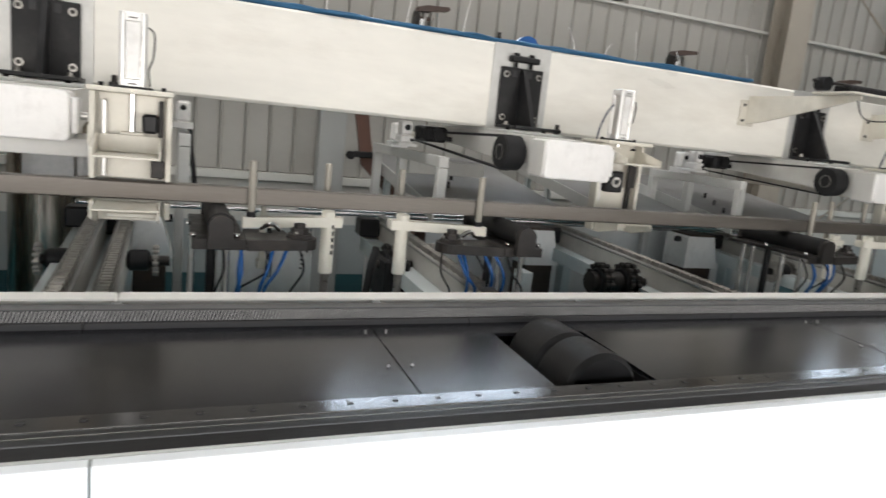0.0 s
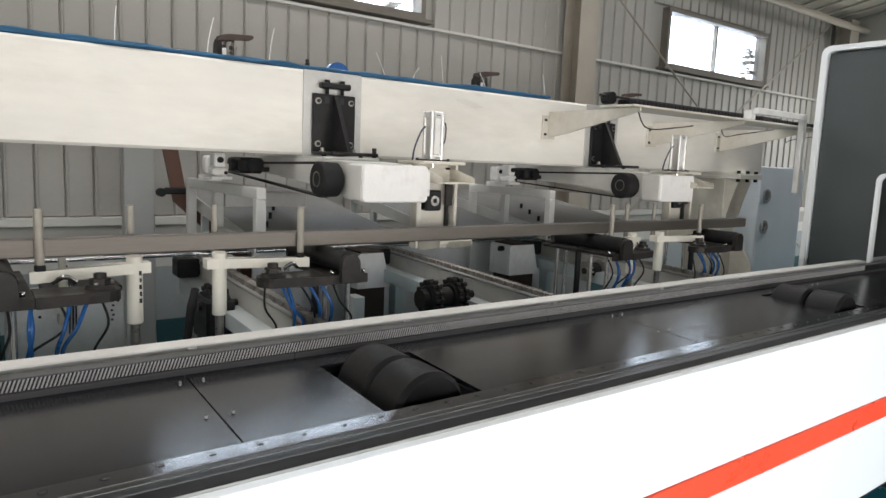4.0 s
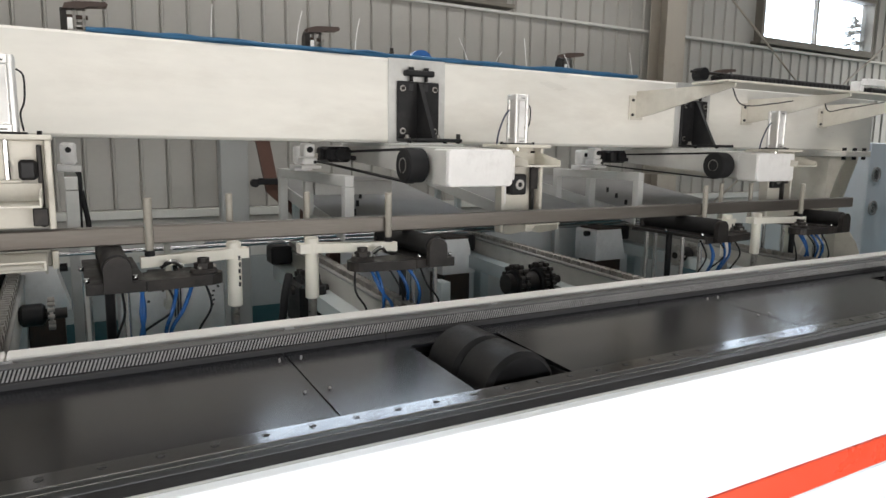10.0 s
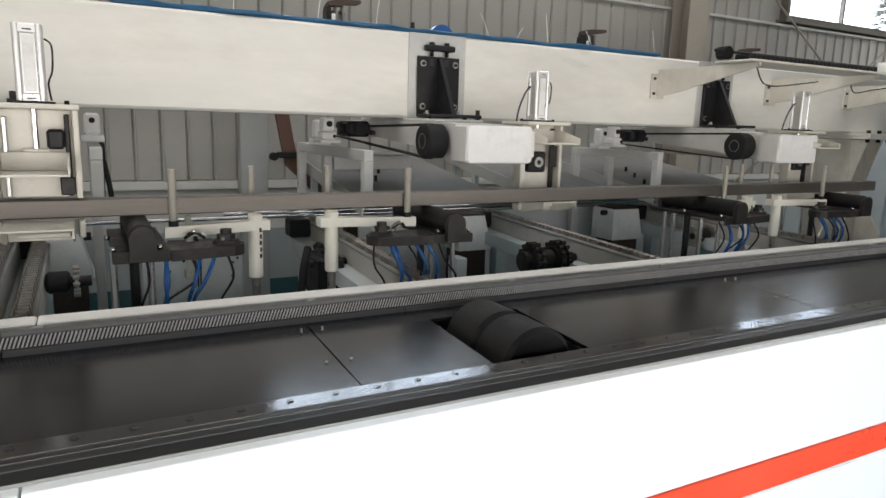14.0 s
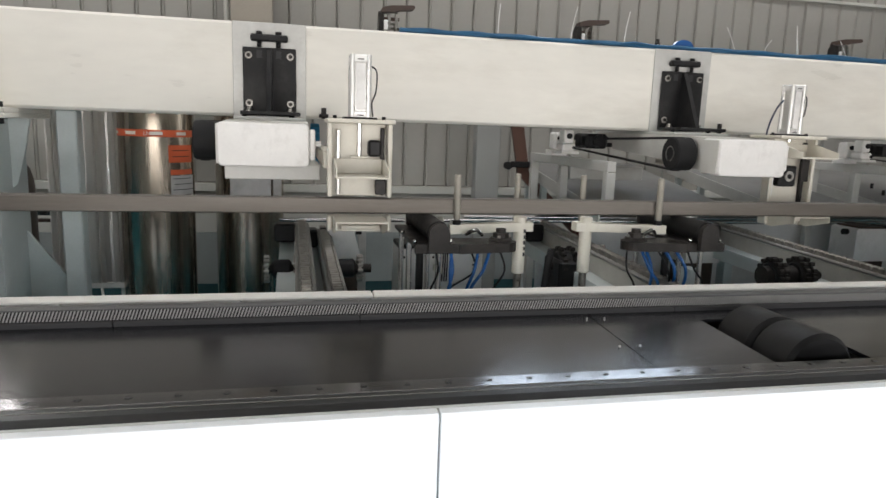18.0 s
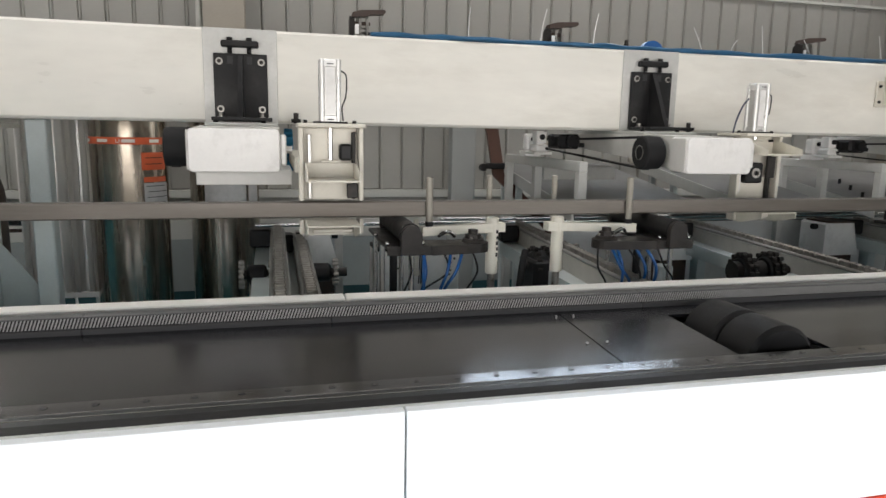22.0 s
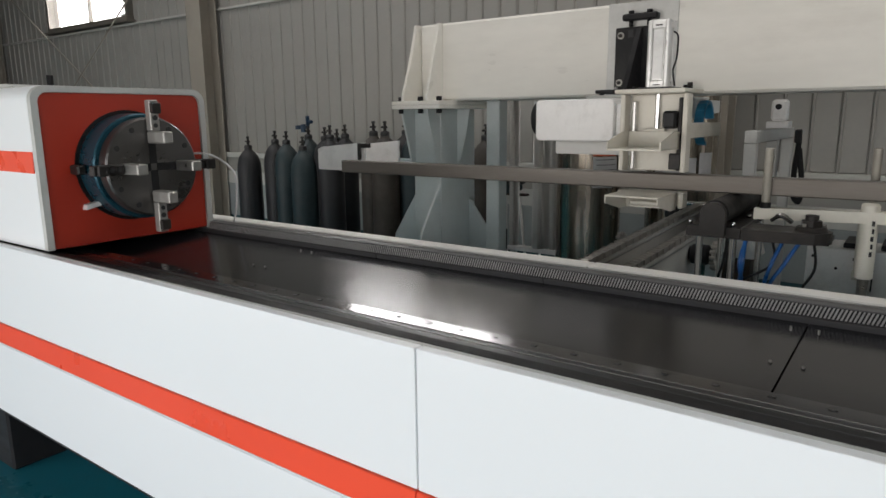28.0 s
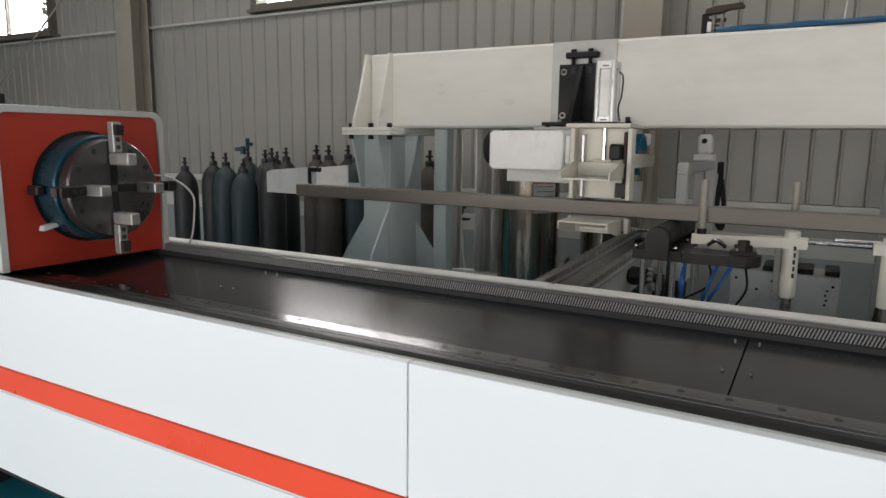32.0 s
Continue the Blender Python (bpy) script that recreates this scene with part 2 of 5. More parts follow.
clip_grey = mat("clip_grey", (0.34, 0.34, 0.34), 0.5, metal=0.0, vary=0.15, scale=20)
brass = mat("brass", (0.35, 0.24, 0.10), 0.35, metal=0.9, vary=0.2, scale=30)
label_red = mat("label_red", (0.60, 0.11, 0.04), 0.45, vary=0.05, scale=10)
label_grey = mat("label_grey", (0.42, 0.42, 0.42), 0.5, vary=0.12, scale=25)
lettering = mat("lettering", (0.75, 0.72, 0.66), 0.5, vary=0.05)
window_brown = mat("window_brown", (0.17, 0.155, 0.13), 0.5, vary=0.12, scale=6, dirt=(0.10, 0.09, 0.075), amount=0.4)
jaw_steel = mat("jaw_steel", (0.34, 0.33, 0.31), 0.42, metal=0.55, vary=0.12, scale=18, dirt=(0.22, 0.21, 0.19), amount=0.35)
ink = mat("ink", (0.02, 0.02, 0.022), 0.6, vary=0.1)
enclosure_grey = mat("enclosure_grey", (0.055, 0.066, 0.068), 0.45, vary=0.06, scale=3, fine=250, bump=0.03)
chain_steel = mat("chain_steel", (0.36, 0.34, 0.31), 0.42, metal=0.6, vary=0.3, scale=30)
conveyor_grey = mat("conveyor_grey", (0.45, 0.44, 0.405), 0.45, vary=0.1, scale=7, fine=90, dirt=(0.2, 0.18, 0.15), amount=0.45)
guide_plastic = mat("guide_plastic", (0.27, 0.265, 0.25), 0.5, vary=0.1, scale=12, dirt=(0.15, 0.14, 0.12), amount=0.4)
chuck_blue = mat("chuck_blue", (0.012, 0.065, 0.095), 0.3, metal=0.4, vary=0.2, scale=6)
chuck_steel = mat("chuck_steel", (0.13, 0.127, 0.123), 0.36, metal=0.9, vary=0.12, scale=5, dirt=(0.14, 0.135, 0.13), amount=0.3)
pin_steel = mat("pin_steel", (0.31, 0.29, 0.25), 0.55, metal=0.2, vary=0.12, scale=30, dirt=(0.2, 0.18, 0.15), amount=0.4)
cable_chain_blue = mat("cable_chain_blue", (0.025, 0.19, 0.34), 0.45, vary=0.15, scale=20)
for m_ in (bed_grey, bed_black, channel_black, black_paint, black_steel, rubber, roller_rubber):
    m_.node_tree.nodes["Principled BSDF"].inputs["Specular IOR Level"].default_value = 0.22

glass = bpy.data.materials.new("window_glass")
glass.use_nodes = True
g = glass.node_tree.nodes["Principled BSDF"]
g.inputs["Transmission Weight"].default_value, g.inputs["Roughness"].default_value, g.inputs["IOR"].default_value = 1.0, 0.05, 1.1


def sky_glow(name, color, strength):
    m = bpy.data.materials.new(name)
    m.use_nodes = True
    d = m.node_tree.nodes["Principled BSDF"]
    d.inputs["Base Color"].default_value = (0.8, 0.8, 0.8, 1)
    d.inputs["Emission Color"].default_value = (*color, 1)
    d.inputs["Emission Strength"].default_value = strength
    return m


daylight_west = sky_glow("bright_sky_west", (1.0, 0.965, 0.95), 22.0)
daylight_east = sky_glow("bright_sky_east", (0.74, 0.86, 1.0), 9.0)


# ---- mesh tools ----
class Shape:
    """Collects boxes, rods and prisms into one mesh."""

    def __init__(self):
        self.v, self.f, self.s = [], [], []

    def put(self, verts, faces, smooth=False):
        n = len(self.v)
        self.v += [tuple(p) for p in verts]
        self.f += [tuple(n + i for i in f) for f in faces]
        self.s += [smooth] * len(faces)
        return self

    def box(self, x0, x1, y0, y1, z0, z1, b=0.003):
        c = ((x0 + x1) / 2, (y0 + y1) / 2, (z0 + z1) / 2)
        h = (abs(x1 - x0) / 2, abs(y1 - y0) / 2, abs(z1 - z0) / 2)
        b = min(b, 0.45 * min(h))
        ix, vs = {}, []
        for sx in (-1, 1):
            for sy in (-1, 1):
                for sz in (-1, 1):
                    sg = (sx, sy, sz)
                    for a in range(3):
                        ix[(sg, a)] = len(vs)
                        vs.append([c[k] + sg[k] * (h[k] if k == a else h[k] - b) for k in range(3)])
        fs = []
        for a in range(3):
            u, w = (a + 1) % 3, (a + 2) % 3
            for s in (-1, 1):
                ring = []
                for su, sw in ((-1, -1), (1, -1), (1, 1), (-1, 1)):
                    sg = [0, 0, 0]
                    sg[a], sg[u], sg[w] = s, su, sw
                    ring.append(ix[(tuple(sg), a)])
                fs.append(ring if s > 0 else ring[::-1])
            for su in (-1, 1):
                for sw in (-1, 1):
                    lo, hi = [0, 0, 0], [0, 0, 0]
                    lo[u] = hi[u] = su
                    lo[w] = hi[w] = sw
                    lo[a], hi[a] = -1, 1
                    lo, hi = tuple(lo), tuple(hi)
                    q = [ix[(lo, u)], ix[(hi, u)], ix[(hi, w)], ix[(lo, w)]]
                    fs.append(q if su * sw < 0 else q[::-1])
        for sx in (-1, 1):
            for sy in (-1, 1):
                for sz in (-1, 1):
                    t = [ix[((sx, sy, sz), a)] for a in range(3)]
                    fs.append(t if sx * sy * sz > 0 else t[::-1])
        return self.put(vs, fs)

    def rod(self, p0, p1, r, r2=None, seg=16, caps=True, e=0.0):
        p0, p1 = Vector(p0), Vector(p1)
        r2 = r if r2 is None else r2
        ax = (p1 - p0).normalized()
        u = ax.orthogonal().normalized()
        w = ax.cross(u)
        rings = [(p0, r), (p1, r2)]
        if e:
            rings = [(p0, r - e), (p0 + ax * e, r), (p1 - ax * e, r2), (p1, r2 - e)]
        vs = []
        for p, q in rings:
            for i in range(seg):
                a = 2 * math.pi * i / seg
                vs.append(p + (u * math.cos(a) + w * math.sin(a)) * q)
        n = len(self.v)
        fs = []
        for k in range(len(rings) - 1):
            for i in range(seg):
                j = (i + 1) % seg
                fs.append((k * seg + i, k * seg + j, (k + 1) * seg + j, (k + 1) * seg + i))
        self.put(vs, fs, True)
        if caps:
            m = (len(rings) - 1) * seg
            self.f += [tuple(n + i for i in range(seg))[::-1], tuple(n + m + i for i in range(seg))]
            self.s += [False, False]
        return self

    def ring(self, c, axis, ro, ri, depth, seg=32):
        """A flat ring about c, its thickness along axis."""
        c, ax = Vector(c), Vector(axis).normalized()
        u = ax.orthogonal().normalized()
        w = ax.cross(u)
        vs = []
        for d, r in ((0, ro), (depth, ro), (depth, ri), (0, ri)):
            for i in range(seg):
                a = 2 * math.pi * i / seg
                vs.append(c + ax * d + (u * math.cos(a) + w * math.sin(a)) * r)
        fs = []
        for k in range(4):
            for i in range(seg):
                j = (i + 1) % seg
                fs.append((k * seg + i, k * seg + j, ((k + 1) % 4) * seg + j, ((k + 1) % 4) * seg + i))
        return self.put(vs, fs, True)

    def prism(self, pts, axis, a0, a1):
        """A polygon of 2D points, drawn out along an axis from a0 to a1. x: points are (y, z); y: (x, z); z: (x, y)."""
        def at(p, a):
            return {"x": (a, p[0], p[1]), "y": (p[0], a, p[1]), "z": (p[0], p[1], a)}[axis]
        n = len(pts)
        vs = [at(p, a0) for p in pts] + [at(p, a1) for p in pts]
        fs = [tuple(range(n))[::-1], tuple(range(n, 2 * n))] + [(i, (i + 1) % n, n + (i + 1) % n, n + i) for i in range(n)]
        return self.put(vs, fs)

    def sweep(self, pts, r, seg=8):
        """A round cable through points."""
        P = [Vector(p) for p in pts]
        dense = []
        for i in range(len(P) - 1):
            a, b_, c_, d_ = P[max(i - 1, 0)], P[i], P[i + 1], P[min(i + 2, len(P) - 1)]
            for k in range(6):
                t = k / 6
                dense.append(0.5 * ((2 * b_) + (c_ - a) * t + (2 * a - 5 * b_ + 4 * c_ - d_) * t * t + (3 * b_ - a - 3 * c_ + d_) * t ** 3))
        dense.append(P[-1])
        vs = []
        u = (dense[1] - dense[0]).orthogonal().normalized()
        for i, p in enumerate(dense):
            ax = (dense[min(i + 1, len(dense) - 1)] - dense[max(i - 1, 0)]).normalized()
            u = (u - ax * u.dot(ax)).normalized()
            w = ax.cross(u)
            vs += [p + (u * math.cos(2 * math.pi * k / seg) + w * math.sin(2 * math.pi * k / seg)) * r for k in range(seg)]
        fs = [(i * seg + k, i * seg + (k + 1) % seg, (i + 1) * seg + (k + 1) % seg, (i + 1) * seg + k) for i in range(len(dense) - 1) for k in range(seg)]
        fs += [tuple(range(seg))[::-1], tuple(len(vs) - seg + k for k in range(seg))]
        return self.put(vs, fs, True)

    def lathe(self, prof, seg=28, c=(0, 0, 0)):
        """A profile of (radius, height) turned about z."""
        vs = [(c[0] + r * math.cos(2 * math.pi * i / seg), c[1] + r * math.sin(2 * math.pi * i / seg), c[2] + z) for r, z in prof for i in range(seg)]
        fs = [(k * seg + i, k * seg + (i + 1) % seg, (k + 1) * seg + (i + 1) % seg, (k + 1) * seg + i) for k in range(len(prof) - 1) for i in range(seg)]
        fs += [tuple(range(seg))[::-1], tuple((len(prof) - 1) * seg + i for i in range(seg))]
        return self.put(vs, fs, True)

    def mesh(self, name, material):
        me = bpy.data.meshes.new(name)
        me.from_pydata(self.v, [], self.f)
        me.polygons.foreach_set("use_smooth", self.s)
        bm = bmesh.new()
        bm.from_mesh(me)
        bmesh.ops.recalc_face_normals(bm, faces=bm.faces)
        for e in bm.edges:
            if len(e.link_faces) == 2 and e.calc_face_angle(0) > 0.7:
                e.smooth = False
        bm.to_mesh(me)
        bm.free()
        me.materials.append(material)
        return me


def S():
    return Shape()


def thing(name, at, label, category, group="", kind=""):
    ob = new(name)
    ob.empty_display_size = 0.1
    ob.location = at
    return tagged(ob, label, category, group, kind)


def part(name, shape, material, parent, label=""):
    ob = new(name, shape.mesh(name, material))
    ob.parent = parent
    return tagged(ob, label)


def solid(name, shape, material, label, category, group="", kind=""):
    return tagged(new(name, shape.mesh(name, material)), label, category, group, kind)


def share(name, source, parent, at=(0, 0, 0), turn=0.0):
    """One more part on the mesh of another."""
    ob = new(name, source.data)
    ob.parent = parent
    ob.location = at
    ob.rotation_euler = (0, 0, turn)
    return ob


def bolt(parent, p, axis, r=0.007, h=0.006, material=None, name="bolt"):
    p, a = Vector(p), Vector(axis).normalized()
    return part(name, S().rod(p, p + a * h, r, r * 0.9, 6), material or black_paint, parent)

# ---- hall ----
WALL_Y, EAVE = 5.3, 4.05
HALL_X0, HALL_X1, HALL_Y0 = -13.0, 12.1, -2.2
solid("floor", S().box(HALL_X0 - 0.3, HALL_X1 + 0.3, HALL_Y0 - 0.3, WALL_Y + 0.3, -0.2, 0.0, 0.0), floor_teal, "glossy teal-green painted concrete factory floor", "floor", kind="structure")
BAYS = [-9.45, -3.45, 2.6, 8.5]
COLUMNS = [-12.4, -6.4, -0.48, 5.65, 11.7]
WIN_HALF, WIN_Z0, WIN_Z1 = 1.16, 2.87, 3.58

wall_north = solid("wall_north", S().box(HALL_X0, HALL_X1, WALL_Y + 0.06, WALL_Y + 0.16, 0, WIN_Z0, 0.0).box(HALL_X0, HALL_X1, WALL_Y + 0.06, WALL_Y + 0.16, WIN_Z1, EAVE + 0.2, 0.0), wall_panel, "grey-beige ribbed steel panel factory wall", "wall", kind="structure")
edges = [HALL_X0] + [e for c in BAYS for e in (c - WIN_HALF, c + WIN_HALF)] + [HALL_X1]
for a, b in zip(edges[::2], edges[1::2]):
    part("wall_pier", S().box(a, b, WALL_Y + 0.06, WALL_Y + 0.16, WIN_Z0, WIN_Z1, 0.0), wall_panel, wall_north)


def window(n, cx):
    w = thing("window_%d" % n, (cx, WALL_Y + 0.06, WIN_Z0), "wide sliding factory window with a grey aluminium frame, glaring daylight outside", "window", kind="structure")
    h = WIN_Z1 - WIN_Z0
    f = S().box(-WIN_HALF, WIN_HALF, -0.10, 0.06, 0, 0.05).box(-WIN_HALF, WIN_HALF, -0.10, 0.06, h - 0.05, h)
    f.box(-WIN_HALF, -WIN_HALF + 0.05, -0.10, 0.06, 0.052, h - 0.052).box(WIN_HALF - 0.05, WIN_HALF, -0.10, 0.06, 0.052, h - 0.052)
    part("window_frame", f, window_brown, w)
    part("mullion", S().box(-0.016, 0.016, -0.03, 0.03, 0.052, h - 0.052), window_brown, w)
    for a, b in ((-WIN_HALF + 0.05, -0.022), (0.022, WIN_HALF - 0.05)):
        p = part("pane", S().box(a, b, -0.004, 0.004, 0.052, h - 0.052, 0.0), glass, w)
        p.visible_shadow = False
    vent = S()
    rnd = random.Random(n)
    for k in range(16):
        vx, vz, vr = 0.93 + rnd.uniform(-0.13, 0.13), 0.07 + k * 0.028, rnd.uniform(0.02, 0.075)
        vent.box(vx - vr, vx + vr, 0.03, 0.10, vz, vz + vr * 0.7, 0.005)
    part("vent_flap", vent, grey_paint, w, "broken grey vent flaps")
    part("window_sill", S().box(-WIN_HALF - 0.06, WIN_HALF + 0.06, -0.14, 0.0, -0.035, -0.002), window_brown, w)


for n, c in enumerate(BAYS):
    window(n + 1, c)
solid("backdrop", S().box(HALL_X0 - 3, -0.45, WALL_Y + 2.5, WALL_Y + 2.55, 1.5, 6.5, 0.0), daylight_west, "glaring white overcast sky outside the windows", "sky", kind="structure")
solid("backdrop", S().box(-0.449, HALL_X1 + 3, WALL_Y + 2.5, WALL_Y + 2.55, 1.5, 6.5, 0.0), daylight_east, "glaring bluish overcast sky outside the windows", "sky", kind="structure")

# side walls, the wall behind, the roof
# The gap in the east wall is made up, hidden behind the enclosure.
solid("wall_east", S().box(HALL_X1, HALL_X1 + 0.1, HALL_Y0, 2.7, 0, 6.2, 0.0).box(HALL_X1, HALL_X1 + 0.1, 5.1, WALL_Y + 0.16, 0, 6.2, 0.0).box(HALL_X1, HALL_X1 + 0.1, 2.7, 5.1, 3.2, 6.2, 0.0), wall_panel, "grey-beige steel panel end wall with an assumed unseen opening", "wall", kind="structure")
solid("wall_west", S().box(HALL_X0 - 0.1, HALL_X0, HALL_Y0, WALL_Y + 0.16, 0, 6.2, 0.0), wall_panel, "grey-beige steel panel end wall", "wall", kind="structure")
# Unseen wall behind the camera; its opening is assumed, to suit the fill lamp.
south = S().box(HALL_X0, -7.0, HALL_Y0 - 0.1, HALL_Y0, 0, 6.2, 0.0).box(5.2, HALL_X1, HALL_Y0 - 0.1, HALL_Y0, 0, 6.2, 0.0).box(-7.0, 5.2, HALL_Y0 - 0.1, HALL_Y0, 2.2, 6.2, 0.0)
solid("wall_south", south, wall_panel, "unseen grey-beige steel panel wall with an assumed wide opening", "wall", kind="structure")
roof = S()
for i in range(64):
    x = HALL_X0 + i * (HALL_X1 - HALL_X0) / 63
    roof.prism([(WALL_Y + 0.16, EAVE), (WALL_Y + 0.16, EAVE + 0.05), (-0.4 + 0.45, 5.15), (-0.4 + 0.45, 5.10)], "x", x - 0.06, x + 0.06)
roof.prism([(WALL_Y + 0.16, EAVE + 0.03), (WALL_Y + 0.16, EAVE + 0.08), (0.02, 5.2), (0.02, 5.13)], "x", HALL_X0, HALL_X1)
roof.prism([(HALL_Y0 - 0.1, 5.7), (HALL_Y0 - 0.1, 5.75), (1.2, 5.25), (1.2, 5.2)], "x", HALL_X0, HALL_X1)
solid("ceiling", roof, roof_sheet, "corrugated steel sheet roof", "ceiling", kind="structure")

# wall panels between the joints
ribs = {}
x = HALL_X0 + 0.15
while x < HALL_X1 - 0.1:
    over = [c for c in BAYS if abs(x - c) < WIN_HALF + 0.16]
    spans = ((1.111, WIN_Z0 - 0.04), (WIN_Z1 + 0.03, EAVE)) if over else ((1.111, EAVE),)
    for a, b in spans:
        key = (a, b)
        if key not in ribs:
            s = S().box(-0.0885, 0.0885, 0.02, 0.056, a, b, 0.006)
            s.prism([(-0.087, 0.0195), (-0.080, 0.004), (-0.072, 0.004), (-0.065, 0.0195)], "z", a, b)
            ribs[key] = part("wall_panel", s, wall_panel, wall_north)
            ribs[key].location = (x, WALL_Y, 0)
        else:
            share("wall_panel", ribs[key], wall_north, (x, WALL_Y, 0))
    x += 0.179
solid("dado_base", S().box(HALL_X0, HALL_X1, WALL_Y - 0.05, WALL_Y + 0.055, 0, 0.33), base_teal, "teal painted foot of the low wall", "wall", kind="structure")
solid("dado_wall", S().box(HALL_X0, HALL_X1, WALL_Y - 0.05, WALL_Y + 0.055, 0.331, 0.735), dado, "grey painted low wall under the steel panels", "wall", kind="structure")
solid("dado_band", S().box(HALL_X0, HALL_X1, WALL_Y - 0.05, WALL_Y + 0.055, 0.736, 0.88), trim_white, "pale painted band over the low wall", "wall", kind="structure")
solid("upper_dado", S().box(HALL_X0, HALL_X1, WALL_Y - 0.04, WALL_Y + 0.055, 0.881, 1.05), wall_panel, "grey-beige wall base under the ribbed panels", "wall", kind="structure")
solid("trim_low", S().box(HALL_X0, HALL_X1, WALL_Y - 0.06, WALL_Y + 0.019, 1.051, 1.11), trim_white, "pale sill trim under the ribbed panels", "trim", kind="structure")
solid("trim_high", S().box(HALL_X0, HALL_X1, WALL_Y - 0.035, WALL_Y + 0.01, 2.79, 2.815), trim_white, "thin white trim strip along the wall under the windows", "trim", kind="structure")

for i, cx in enumerate(COLUMNS):
    s = S().box(cx - 0.14, cx + 0.14, 5.0, 5.012, 0, EAVE).box(cx - 0.14, cx + 0.14, 5.215, 5.227, 0, EAVE).box(cx - 0.006, cx + 0.006, 5.0125, 5.2145, 0, EAVE)
    solid("steel_column", s, column_paint, "brown-grey painted steel H column against the wall", "column", "wall columns", kind="structure")
# tie rods crossing the end bays
for a, b in ((5.52, 11.1), (-12.2, -6.6)):
    for p, q in (((a, 5.12, 3.9), (b, 5.12, 0.4)), ((a, 5.09, 0.4), (b, 5.09, 3.9))):
        solid("tie_rod", S().rod(p, q, 0.012, seg=8), column_paint, "thin steel bracing rod across the wall bay", "brace", "wall bracing", kind="structure")
solid("eave_pipe", S().rod((HALL_X0, 5.0, EAVE - 0.12), (HALL_X1, 5.0, EAVE - 0.12), 0.05), column_paint, "steel eave purlin below the roof", "purlin", kind="structure")
solid("wall_conduit", S().rod((-0.66, 5.16, 0.0), (-0.66, 5.16, EAVE - 0.2), 0.022, seg=10), trim_white, "white plastic conduit beside the column", "conduit", kind="structure")

# ---- machine bed ----
BED_X0, BED_X1 = -3.6, 7.2
bed = thing("laser_bed", (0, 0, 0), "long white machine bed with orange stripe and dark steel top", "machine bed")
core = S().box(BED_X0 + 0.05, BED_X1, 1.07, 1.90, 0.33, 0.98)
part("frame", core, bed_black, bed)
for a, b in ((BED_X0, 0.0580), (0.0620, BED_X1)):
    pan = part("panel", S().box(a, b, 1.04, 1.065, 0.7605, 1.066, 0.0015), panel_white, bed, "glossy white front panel")
    part("stripe", S().prism([(1.065, 0.676), (1.065, 0.759), (1.036, 0.759), (1.034, 0.757), (1.034, 0.681)], "x", a, b), strip_orange, bed, "bright orange-red stripe")
    part("stripe_edge", S().prism([(1.065, 0.669), (1.065, 0.6752), (1.0335, 0.6802), (1.0335, 0.6765)], "x", a, b), panel_white, bed, "thin white folded edge")
    part("panel", S().box(a, b, 1.04, 1.065, 0.375, 0.6675, 0.0015), panel_white, bed, "glossy white lower panel")
part("lip", S().box(BED_X0, BED_X1, 1.066, 1.075, 0.98, 1.067, 0.002), grey_paint, bed, "grey sheet edge")
part("channel", S().prism([(1.076, 0.985), (1.076, 1.050), (1.080, 1.0545), (1.138, 1.0545), (1.146, 1.050), (1.148, 1.044), (1.148, 0.985)], "x", BED_X0, BED_X1), channel_black, bed, "black edge channel")
part("guide_rail", S().prism([(1.150, 0.985), (1.150, 1.033), (1.153, 1.0375), (1.158, 1.0410), (1.165, 1.0435), (1.178, 1.0450), (1.198, 1.0460), (1.206, 1.0455), (1.209, 1.0440), (1.210, 1.0410), (1.210, 0.985)], "x", BED_X0, BED_X1), guide_steel, bed, "bright linear guide rail")
for y, z in ((1.2045, 1.0462), (1.1845, 1.0456)):
    part("rail_edge", S().rod((BED_X0, y, z - 0.0012), (BED_X1, y, z - 0.0012), 0.0022, seg=12), polished_edge, bed, "polished steel rail edge")
part("rail_groove", S().box(BED_X0, BED_X1, 1.2105, 1.2135, 0.985, 1.036, 0.001), bed_black, bed)
part("rail_strip", S().prism([(1.214, 0.985), (1.214, 1.0420), (1.2155, 1.0430), (1.2605, 1.0452), (1.262, 1.0440), (1.262, 0.985)], "x", BED_X0, BED_X1), rail_steel, bed, "steel strip with bolt holes")
hole = None
for i in range(70):
    x = -2.14 + 0.0905 * i
    if x > 4.2:
        break
    if hole is None:
        hole = part("bolt_hole", S().rod((0, 0.0001, -0.002), (0, -0.000015, 0.0003), 0.0074, seg=16), hole_grey, bed)
        hole.location = (x, 1.243, 1.0452)
    else:
        share("bolt_hole", hole, bed, (x, 1.243, 1.0452))
# cover plates with the roller openings
SEAMS = [-2.504, -0.927, 0.655, 2.232, 3.81, 5.39]
OPEN = [(0.985, 1.272), (3.24, 3.53)]
Y0, Y1, YO = 1.264, 1.724, 1.30


def plate_z(y):
    """The cover plates rise a little to the rear."""
    return 1.044 - (Y1 - y) * 0.046


